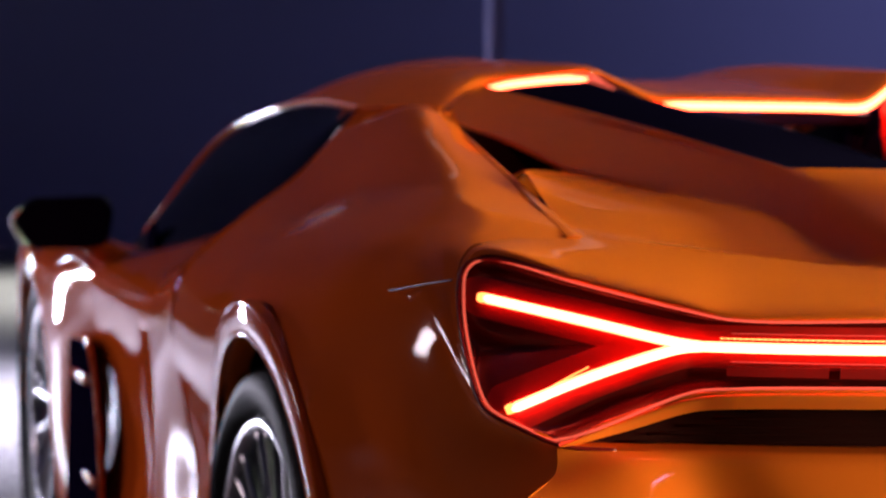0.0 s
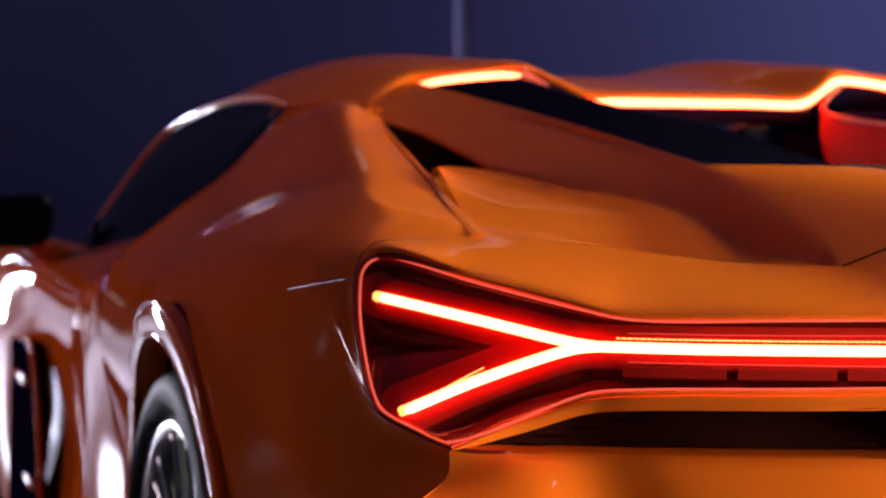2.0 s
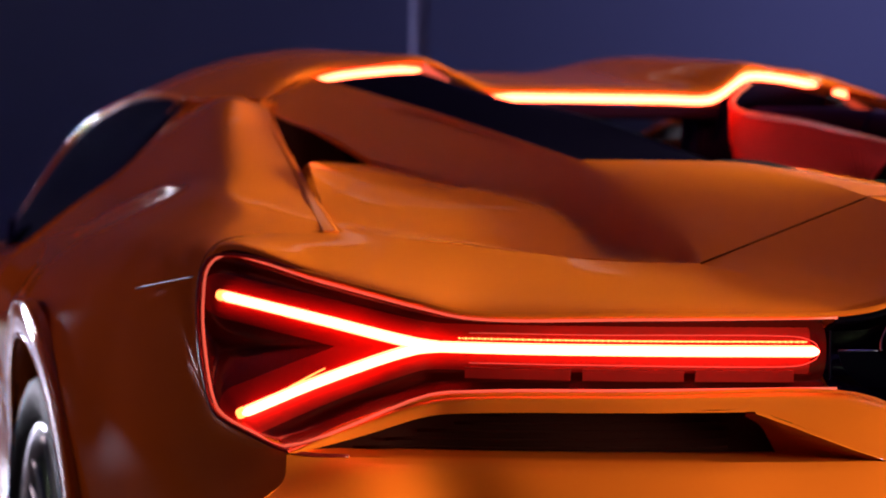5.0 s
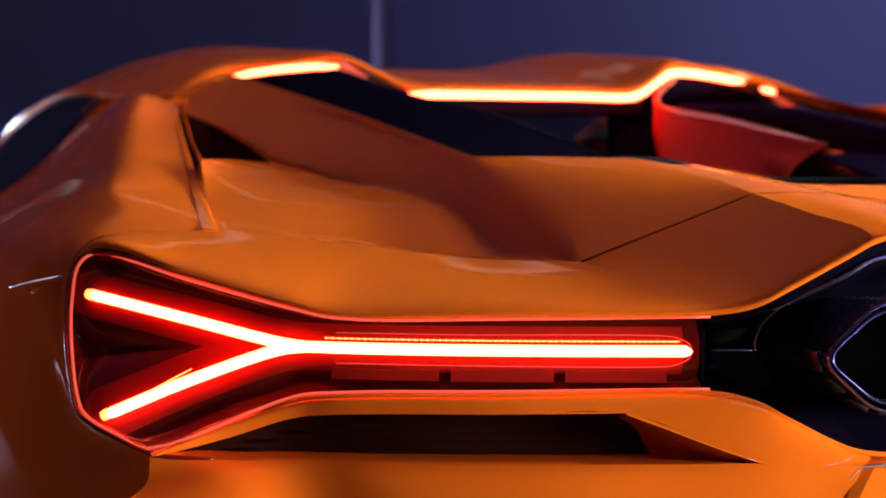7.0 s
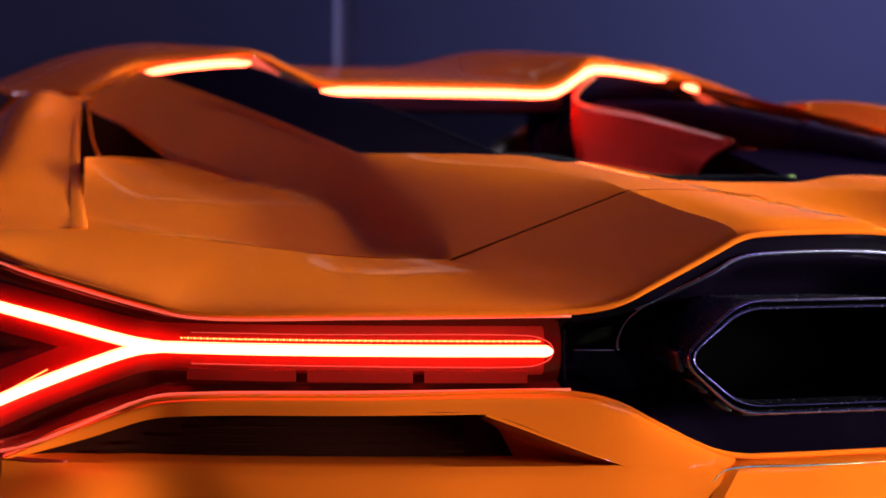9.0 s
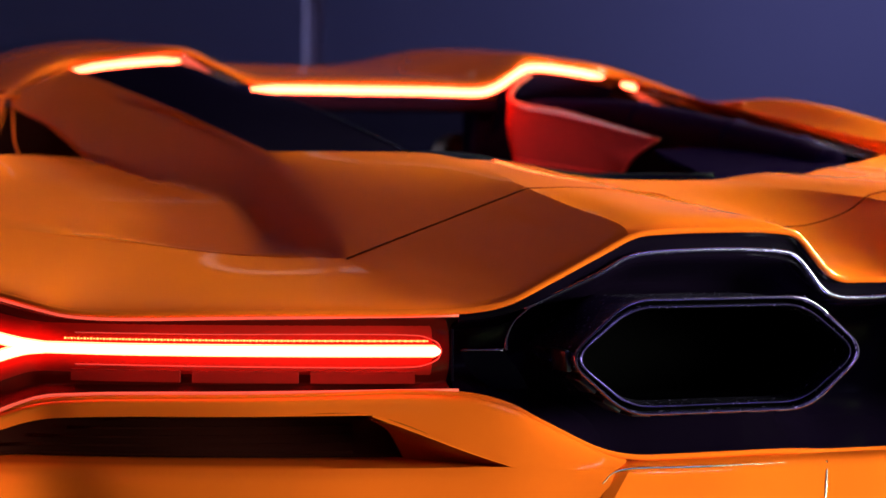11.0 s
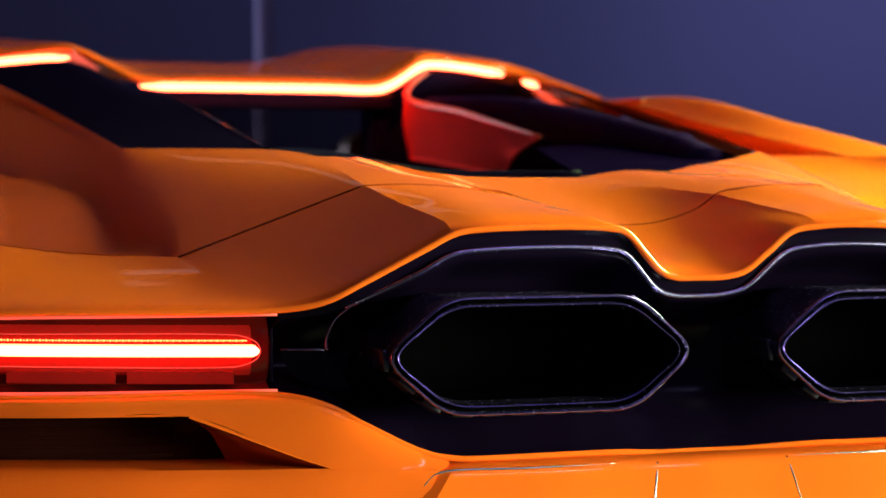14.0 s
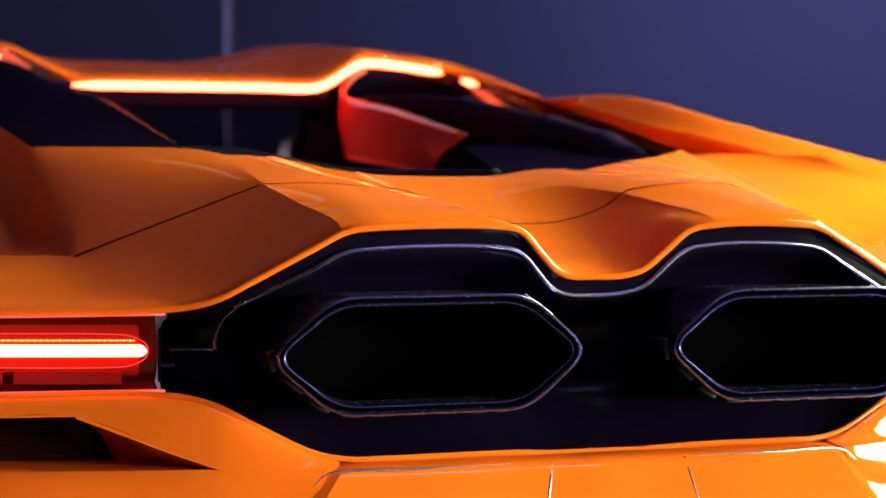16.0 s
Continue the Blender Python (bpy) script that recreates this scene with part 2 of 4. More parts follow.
slab("wall_left", pose(-19.85, 5, 4.5), 0.3, 34, 9, WALL, "plain dark navy painted side wall")
slab("wall_right", pose(19.85, 5, 4.5), 0.3, 34, 9, WALL, "plain dark navy painted side wall")
slab("ceiling", pose(0, 5, 9.1), 40, 36, 0.2, WALL, "plain dark navy ceiling of the hall")


def pole():
    base = tagged(new("floor_pole"), "slim lilac-grey metal pole standing behind the car", "pole")
    base.location = (1.577, 7.46, 0)
    bm = bmesh.new()
    box(bm, pose(0, 0, 2.5), 0.07, 0.07, 5.0, 0.006)
    part("shaft", bm, POLE, base)
    bm = bmesh.new()
    box(bm, pose(0, 0, 0.011), 0.34, 0.34, 0.018, 0.005)
    part("base_plate", bm, POLE, base)


pole()

# ---- the car: x to its right, y to its nose, tail at y = 0 ----
car = tagged(new("sports_car"), "low pearl-orange mid-engined sports car with glowing red brake lights", "car")

TAIL = crom([(-1.00, 0.60), (-0.92, 0.42), (-0.885, 0.362), (-0.80, 0.245), (-0.73, 0.148), (-0.60, 0.070), (-0.40, 0.0), (-0.30, -0.028), (-0.20, -0.04), (0, -0.035)], 12)
TAIL_X, TAIL_Y = [p[0] for p in TAIL], [p[1] for p in TAIL]


def tail(x, z, off=0.0):
    """The place on the tail's skin at the width x and height z, off metres ahead of it."""
    lean = 0.9 * min(1.2, max(0.0, (-0.73 - -abs(x)) / 0.16))
    return (x, float(np.interp(-abs(x), TAIL_X, TAIL_Y)) + lean * (z - 0.876) + off, z)


# rims of the openings in the tail, from the corner to the middle: width, height
RIM_TOP = [(-0.887, 0.876), (-0.812, 0.854), (-0.738, 0.8325), (-0.700, 0.8247), (-0.560, 0.8262), (-0.380, 0.8290), (-0.345, 0.836), (-0.314, 0.852), (-0.262, 0.880), (-0.232, 0.895),
           (-0.205, 0.8985), (-0.090, 0.8985), (-0.070, 0.894), (-0.052, 0.876), (-0.034, 0.858), (-0.020, 0.853), (0, 0.8525)]
RIM_LOW = [(-0.862, 0.6945), (-0.800, 0.7185), (-0.735, 0.743), (-0.700, 0.748), (-0.560, 0.752), (-0.385, 0.755), (-0.345, 0.746), (-0.313, 0.729), (-0.260, 0.703), (-0.230, 0.697),
           (-0.205, 0.6965), (-0.090, 0.6965), (-0.070, 0.696), (-0.052, 0.695), (-0.034, 0.694), (-0.020, 0.694), (0, 0.694)]


def fender_top(side):
    """Hollow behind the blade, flying buttress and outer flank of the engine lid, in one skin."""
    bm = bmesh.new()
    toe = (-0.424, 0.2145, 0.8655)
    foot = [(-0.7465, 0.451, 0.8916), (-0.620, 0.345, 0.880), (-0.540, 0.288, 0.8705), (-0.470, 0.240, 0.8662), toe]
    duct = [(-0.690, 0.770, 0.966), (-0.620, 0.920, 0.9670), (-0.541, 1.013, 0.963)]
    fold = [toe, (-0.446, 0.300, 0.8590), (-0.457, 0.360, 0.861), (-0.457, 0.418, 0.878), (-0.456, 0.487, 0.899), (-0.458, 0.559, 0.915), (-0.467, 0.625, 0.923), (-0.484, 0.719, 0.932), (-0.506, 0.825, 0.941), (-0.522, 0.917, 0.952), duct[-1]]
    span(bm, foot, duct, [foot[0], (-0.720, 0.600, 0.922), duct[0]], fold, 28, 44, side)
    # the floor rolls down into the duct
    roll = even(duct, 28)
    rows = [[tuple(p + np.array(d)) for p in roll] for d in ((0, 0, 0), (0.01, 0.05, -0.002), (0.02, 0.12, -0.016), (0.03, 0.22, -0.05))]
    sheet(bm, rows, 1, 4, side=side)
    # buttress
    corner = (-0.402, 0.600, 0.971)
    crest = [(-0.466, 1.599, 1.105), (-0.430, 1.040, 1.034), (-0.414, 0.800, 1.000), corner]
    mouth = [fold[-1], (-0.552, 1.240, 1.006), (-0.572, 1.470, 1.054), crest[0]]
    ridge = [toe, (-0.408, 0.330, 0.908), (-0.403, 0.470, 0.946), corner]
    g = span(bm, fold[::-1], crest, mouth, ridge, 44, 24, side)
    rim = np.array(crest + mouth[:3] + ridge)
    flat = [np.array((1, y, z, y * y, y * z)) for x, y, z in rim]
    fit = np.linalg.lstsq(np.array(flat), rim[:, 0], rcond=None)[0]
    for i, col in enumerate(g):
        for j, v in enumerate(col):
            if 0 < i < 44 and 0 < j < 24:
                y, z = v.co.y, v.co.z
                v.co.x += min(1.0, 0.34 * min(i, 44 - i, j, 24 - j)) * (side * float(fit @ np.array((1, y, z, y * y, y * z))) - v.co.x)
    # outer flank of the lid, up to its crown
    crown = [(-0.248, 0.180, 0.934), (-0.236, 0.300, 0.948), (-0.2234, 0.427, 0.9625)]
    seam = [toe, (-0.380, 0.203, 0.8825), (-0.312, 0.1915, 0.909), crown[0]]
    edge = [corner, (-0.330, 0.545, 0.971), (-0.2453, 0.481, 0.969), crown[-1]]
    if side < 0:
        edge = [corner, (-0.330, 0.555, 0.960), (-0.262, 0.500, 0.9535), (-0.215, 0.470, 0.9465)]
        crown = [crown[0], (-0.236, 0.300, 0.942), edge[-1]]
    span(bm, seam, edge, ridge, crown, 24, 24, side, 0.003)
    bmesh.ops.remove_doubles(bm, verts=bm.verts, dist=0.0008)

    def near(v, line, reach):
        return min((v.co - Vector((side * p[0], p[1], p[2]))).length for p in line) < reach
    fold_run, ridge_run = even(fold, 60), even(ridge, 40)
    for reach, rounds, far in ((0.020, 3, 0.75), (0.035, 8, 0.52)):
        soft = [v for v in bm.verts if not v.is_boundary and 0.26 < v.co.y < far and (near(v, fold_run, reach) or near(v, ridge_run, reach))]
        for k in range(rounds):
            bmesh.ops.smooth_vert(bm, verts=soft, factor=0.5, use_axis_x=True, use_axis_y=True, use_axis_z=True)
    sharp(part("rear_fender_top", bm, PAINT, car, thick=0.0016, out=(0, -0.3, 1)), 30)


def deck(side):
    """Rear panel: shelf over the lamp, outer flank and flat crown over the tailpipe."""
    bm = bmesh.new()
    rim = [tail(x, z) for x, z in [(-0.9075, 0.850)] + [RIM_TOP[i] for i in (0, 1, 2, 3, 4, 5)]]
    fold = [(-0.9095, 0.3765, 0.853), (-0.874, 0.422, 0.8845), (-0.7575, 0.4365, 0.8925), (-0.646, 0.363, 0.882), (-0.600, 0.331, 0.8775), (-0.520, 0.274, 0.868), (-0.424, 0.2145, 0.8655)]
    lift = [(a[0], a[1] + 0.007, a[2] + 0.0052) for a in rim]
    lift[0] = tuple(0.5 * (p + q) for p, q in zip(rim[0], fold[0]))
    mid = [tuple(0.5 * (p + q) + (0.0 if i == 0 else 0.004 if k == 2 else 0) for k, (p, q) in enumerate(zip(a, b))) for i, (a, b) in enumerate(zip(rim, fold))]
    sheet(bm, [rim, lift, mid, fold], 10, 8, side=side)
    last = rim[-1], lift[-1], mid[-1]
    seam = [(-0.424, 0.2145, 0.8655), (-0.380, 0.203, 0.8825), (-0.312, 0.1915, 0.909), (-0.248, 0.180, 0.934)]
    rim = [tail(x, z) for x, z in [(-0.380, 0.829), (-0.335, 0.841), (-0.290, 0.865), (-0.235, 0.894)]]
    lift = [(a[0], a[1] + 0.007, a[2] + 0.0052) for a in rim]
    mid = [tuple(0.5 * (p + q) - (0.004 if k == 2 else 0) for k, (p, q) in enumerate(zip(a, b))) for a, b in zip(rim, seam)]
    rim[0], lift[0], mid[0], seam[0] = *last, fold[-1]
    mid[-1], lift[-1] = (-0.242, 0.080, 0.918), (-0.236, -0.026, 0.902)
    sheet(bm, [seam, mid, lift, rim], 8, 8, side=side)
    rows = [[seam[-1], (-0.200, 0.1794, 0.935), (-0.150, 0.1787, 0.932), (-0.096, 0.178, 0.925)],
            [mid[-1], (-0.200, 0.080, 0.922), (-0.150, 0.080, 0.920), (-0.094, 0.080, 0.916)],
            [lift[-1], (-0.205, -0.026, 0.906), (-0.150, -0.026, 0.906), (-0.092, -0.026, 0.905)],
            [rim[-1]] + [tail(x, z) for x, z in [(-0.205, 0.8985), (-0.150, 0.8985), (-0.090, 0.8985)]]]
    sheet(bm, rows, 8, 8, side=side)
    sharp(part("rear_panel", bm, PAINT, car, thick=0.0016, weld=0.0005, out=(0, -0.3, 1)), 16)
    bm = bmesh.new()
    tube(bm, crom([(side * x, y, z + 0.0004) for x, y, z in [(-0.424, 0.211, 0.8653), (-0.380, 0.203, 0.8825), (-0.312, 0.1915, 0.909), (-0.248, 0.180, 0.934)]], 8), 0.0008, 8)
    part("panel_gap", bm, GAP, car)
    bm = bmesh.new()
    end = [(-0.2234, 0.427, 0.9625), (-0.170, 0.455, 0.9555), (-0.130, 0.480, 0.9500), (-0.085, 0.500, 0.9475)]
    if side < 0:
        end = [(-0.215, 0.470, 0.9465), (-0.180, 0.480, 0.9435), (-0.140, 0.495, 0.941), (-0.080, 0.500, 0.9395)]
    edge = even([(-0.248, 0.180, 0.934), (-0.236, 0.300, 0.948 if side > 0 else 0.942), end[0]], 8)
    inner = straight([(-0.096, 0.178, 0.925), tuple(p + (q - p) * 0.10 for p, q in zip((-0.096, 0.178, 0.925), end[-1])), end[-1]], 4)
    rows = []
    for k, (a, b) in enumerate(zip(edge, inner)):
        bulge = 0.0038
        rows.append([tuple(a)] + [tuple(a + (b - a) * f + np.array((0, 0, h))) for f, h in ((0.316, bulge), (0.645, bulge))] + [tuple(b)])
    sheet(bm, rows, 8, 2, side=side)
    part("engine_lid_shoulder", bm, PAINT, car, thick=0.0016, out=(0, 0, 1))


def valley():
    """The hollow between the two crowns, with its seam."""
    a = [(-0.090, 0.8985), (-0.070, 0.894), (-0.036, 0.860), (0, 0.8525)]
    rim = [tail(x, z) for x, z in a]
    lift = [(-0.092, -0.026, 0.905), (-0.071, -0.025, 0.899), (-0.037, -0.023, 0.866), (0, -0.022, 0.8590)]
    mid = [(-0.094, 0.080, 0.916), (-0.073, 0.080, 0.903), (-0.038, 0.080, 0.879), (0, 0.080, 0.875)]
    seam = [(-0.096, 0.178, 0.925), (-0.075, 0.178, 0.909), (-0.040, 0.178, 0.896), (0, 0.178, 0.894)]
    front = [(-0.085, 0.500, 0.9475), (-0.058, 0.500, 0.9435), (-0.028, 0.500, 0.9405), (0, 0.500, 0.9395), (0.028, 0.500, 0.939), (0.055, 0.500, 0.939), (0.080, 0.500, 0.9395)]

    def full(r):
        return r + [(-x, y, z) for x, y, z in r[-2::-1]]
    for rows in ([full(rim), full(lift), full(mid), full(seam)], [full(seam), front]):
        bm = bmesh.new()
        sheet(bm, rows, 6, 8)
        part("engine_lid_middle", bm, PAINT, car, thick=0.0016, out=(0, 0, 1))
    bm = bmesh.new()
    line = [(-0.248, 0.1800, 0.934), (-0.200, 0.1794, 0.935), (-0.150, 0.1787, 0.932)] + seam
    tube(bm, crom(full(line), 6), 0.0007, 6)
    part("panel_gap", bm, GAP, car)


def rim_edge():
    """Rolled painted edges of the openings in the tail."""
    for outline, r in ((RIM_TOP, 0.0032), (RIM_LOW, 0.0028)):
        pts = crom([tail(x, z, -0.001) for x, z in outline], 6)[3:]
        full = pts + [np.array((-p[0], p[1], p[2])) for p in pts[-2::-1]]
        bm = bmesh.new()
        last = len(full) - 1
        tube(bm, full, r, 10, taper=[min(1.0, 0.3 + 0.35 * min(k, last - k)) for k in range(last + 1)])
        part("tail_edge", bm, PAINT, car)


LAMP_TOP = [(-0.9185, 0.790), (-0.9075, 0.850), (-0.887, 0.876), (-0.812, 0.854), (-0.738, 0.8325), (-0.700, 0.8247), (-0.560, 0.8262), (-0.385, 0.8290)]
LAMP_LOW = [(-0.9195, 0.775), (-0.918, 0.7257), (-0.893, 0.708), (-0.862, 0.6945), (-0.735, 0.743), (-0.700, 0.748), (-0.560, 0.752), (-0.385, 0.755)]

UPPER_BAR = [(-0.889, 0.8315), (-0.82, 0.8145), (-0.745, 0.7955), (-0.725, 0.7925)]
LOWER_BAR = [(-0.889, 0.7265), (-0.82, 0.757), (-0.745, 0.7895), (-0.725, 0.7925)]
MAIN_BAR = [(-0.735, 0.7925), (-0.65, 0.7925), (-0.52, 0.7925), (-0.404, 0.7925)]


def tail_lamp(side):
    lamp = new("tail_lamp")
    lamp.parent = car
    tagged(lamp, "red tail lamp with a lit Y-shaped brake light")
    s = side
    # recessed housing
    forks = [even([tail(x, z) for x, z in run], 40) for run in (UPPER_BAR, LOWER_BAR, MAIN_BAR)]
    spine = np.concatenate(forks)[:, ::2]
    top, low = even([(x, 0, z) for x, z in LAMP_TOP], 150), even([(x, 0, z) for x, z in LAMP_LOW], 150)
    rows, near = [], []
    for v in np.linspace(0, 1, 61):
        row, reach = [], []
        for a, b in zip(top, low):
            x, _, z = a + (b - a) * v
            rim = min(v, 1 - v) * abs(a[2] - b[2])
            d = float(np.min(np.hypot(spine[:, 0] - x, spine[:, 1] - z)))
            # floor drops away from the bars so their glow fades faster
            q = max(0.0, d - 0.004)
            deep = 0.0095 + min(0.036, 0.15 * q + 25 * max(0.0, q - 0.010) ** 2)
            row.append(tail(x, z, min(deep, 2.2 * rim, 2.2 * (x + 0.921))))
            reach.append(d)
        rows.append(row)
        near.append(reach)
    # the bars' halo is colour: brighter red to an even 22 mm, maroon beyond
    bowl, dim_shell = bmesh.new(), bmesh.new()
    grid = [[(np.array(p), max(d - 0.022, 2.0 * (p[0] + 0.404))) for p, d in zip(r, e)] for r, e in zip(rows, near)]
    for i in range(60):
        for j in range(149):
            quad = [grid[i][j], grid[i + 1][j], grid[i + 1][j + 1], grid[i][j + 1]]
            for m, sign in ((bowl, 1), (dim_shell, -1)):
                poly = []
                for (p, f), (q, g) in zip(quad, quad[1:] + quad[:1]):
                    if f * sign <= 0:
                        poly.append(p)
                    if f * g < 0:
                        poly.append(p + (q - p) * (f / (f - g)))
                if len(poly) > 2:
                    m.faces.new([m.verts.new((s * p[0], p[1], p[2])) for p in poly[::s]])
    part("halo_bowl", bowl, RED, lamp, "brighter red bowl standing in for the light bar halo", weld=0.00005)
    part("housing", dim_shell, LAMPDARK, lamp, "lamp housing, darker red beyond the painted halo", weld=0.00005)
    # edge round the outer end
    bm = bmesh.new()
    run = [tail(x, z, -0.001) for x, z in [(-0.812, 0.854), (-0.875, 0.8725), (-0.898, 0.868), (-0.9085, 0.850), (-0.9175, 0.807), (-0.9215, 0.760), (-0.9195, 0.7257), (-0.9105, 0.7165), (-0.893, 0.707), (-0.870, 0.6955), (-0.850, 0.6905), (-0.807, 0.6875)]]
    tube(bm, [(s * p[0], p[1], p[2]) for p in crom(run, 6)], 0.0022, 10)
    part("bezel", bm, REFLEX, lamp, "dark red edge of the tail lamp")
    # flange all round the opening; emission stands in for lamplight on it
    bm = bmesh.new()
    run = [tail(x, z - 0.0042, -0.0012) for x, z in LAMP_TOP[:1:-1]] + [tail(x, z, 0.0012) for x, z in [(-0.900, 0.860), (-0.909, 0.830), (-0.9155, 0.785), (-0.9155, 0.7285), (-0.905, 0.717), (-0.888, 0.7075), (-0.864, 0.6965)]] + [tail(x, z + 0.0036, -0.0012) for x, z in LAMP_LOW[4:]]
    tube(bm, [(s * p[0], p[1], p[2]) for p in crom(run, 6)], 0.0015, 8)
    part("flange", bm, LIP, lamp, "thin red flange with added glow for caught lamplight")
    # light bars
    for name, pts, r in (("upper_light_bar", UPPER_BAR, 0.0057), ("lower_light_bar", LOWER_BAR, 0.0057), ("main_light_bar", MAIN_BAR, 0.0056)):
        bm = bmesh.new()
        run = crom([tail(x, z, 0.006) for x, z in pts], 10)
        if name[0] == "m":
            run, way = run + [run[-1] + np.array((d, 0, 0)) for d in (0.003, 0.005)], 1
        else:
            d = (run[0] - run[1]) / np.linalg.norm(run[0] - run[1])
            run, way = [run[0] + d * 0.007, run[0] + d * 0.004] + run, -1
        ends = [1.0] * (len(run) - 2) + [0.8, 0.35]
        tube(bm, [(s * p[0], p[1], p[2]) for p in run], r, 12, flat=0.8, taper=ends[::way])
        bar = part(name, bm, LIGHT_EDGE, lamp, "glowing brake light bar")
        bm = bmesh.new()
        tube(bm, [(s * p[0], p[1] - 0.0042, p[2]) for p in run], r - 0.0014, 12, flat=0.6, taper=ends[::way])
        part("core", bm, LIGHT, bar, "white-hot core of the light bar")
        if name[0] != "m":
            # clear cap; its emission stands in for light caught from the bar
            bm = bmesh.new()
            a, b = Vector(run[0]), Vector(run[1])
            cap = [a + (b - a).normalized() * d for d in (-0.0045, -0.0035, 0.0, 0.004)]
            tube(bm, [(s * p.x, p.y + 0.002, p.z) for p in cap], 0.0057, 10, taper=(0.55, 0.85, 1, 1))
            part("end_cap", bm, LIGHT_THIN, lamp)
    # channel round the main bar
    # these edges glow in place of catching light in clear plastic
    for dz, r in ((0.0140, 0.0005), (-0.0145, 0.0006)):
        bm = bmesh.new()
        run = crom([tail(x, 0.7925 + dz * k, 0.008) for x, k in ((-0.70, 1), (-0.6, 1), (-0.424, 1), (-0.412, 0.90), (-0.400, 0.50), (-0.3965, 0.05))], 8)
        tube(bm, [(s * p[0], p[1], p[2]) for p in run], r, 8)
        part("channel_edge", bm, LENS_EDGE, lamp, "edge of the clear inner lens with added glow")
    # beaded light thread over the main bar
    bm = bmesh.new()
    for i in range(116):
        x = -0.708 + i * 0.0026
        p = tail(x, 0.8012, 0.008)
        box(bm, Matrix.Translation((s * p[0], p[1], p[2])), 0.0016, 0.003, 0.0010 if i % 2 else 0.0017)
    part("light_thread", bm, LIGHT_THIN, lamp, "thin beaded light line", smooth=False)
    # reflector bars under the main bar
    for i in range(3):
        bm = bmesh.new()
        x0 = -0.702 + i * 0.098
        run = [tail(x, 0.7685, 0.012) for x in np.linspace(x0, x0 + 0.088, 8)]
        rows = [[(s * x, y, z + dz) for x, y, z in run] for dz in (0.0052, -0.0052)]
        sheet(bm, rows, 1, 2)
        part("reflector", bm, REFLEX, lamp, thick=0.006)
    # ribs inside the fork; the second glows in place of reflecting the bar
    for i in range(4):
        bm = bmesh.new()
        d = 0.004 + 0.0045 * i
        run = crom([tail(x, z, 0.010 + 0.0025 * i) for x, z in ((-0.872 + 0.012 * i, 0.7335 + d), (-0.80, 0.766 + d), (-0.758 - 0.004 * i, 0.782 + 0.6 * d), (-0.752 - 0.006 * i, 0.790 + 0.2 * d))], 8)
        tube(bm, [(s * p[0], p[1], p[2]) for p in run], 0.0014 if i == 1 else 0.0010, 6)
        part("rib", bm, LIGHT_THIN if i == 1 else RED, lamp)
    bm = bmesh.new()
    d = 0.0165
    run = crom([tail(x, z, 0.018) for x, z in ((-0.858, 0.8225 + d), (-0.79, 0.8065 + d), (-0.735, 0.7965 + d * 0.95), (-0.70, 0.794 + d * 0.9))], 8)
    tube(bm, [(s * p[0], p[1], p[2]) for p in run], 0.0010, 6)
    part("rib", bm, RED, lamp)


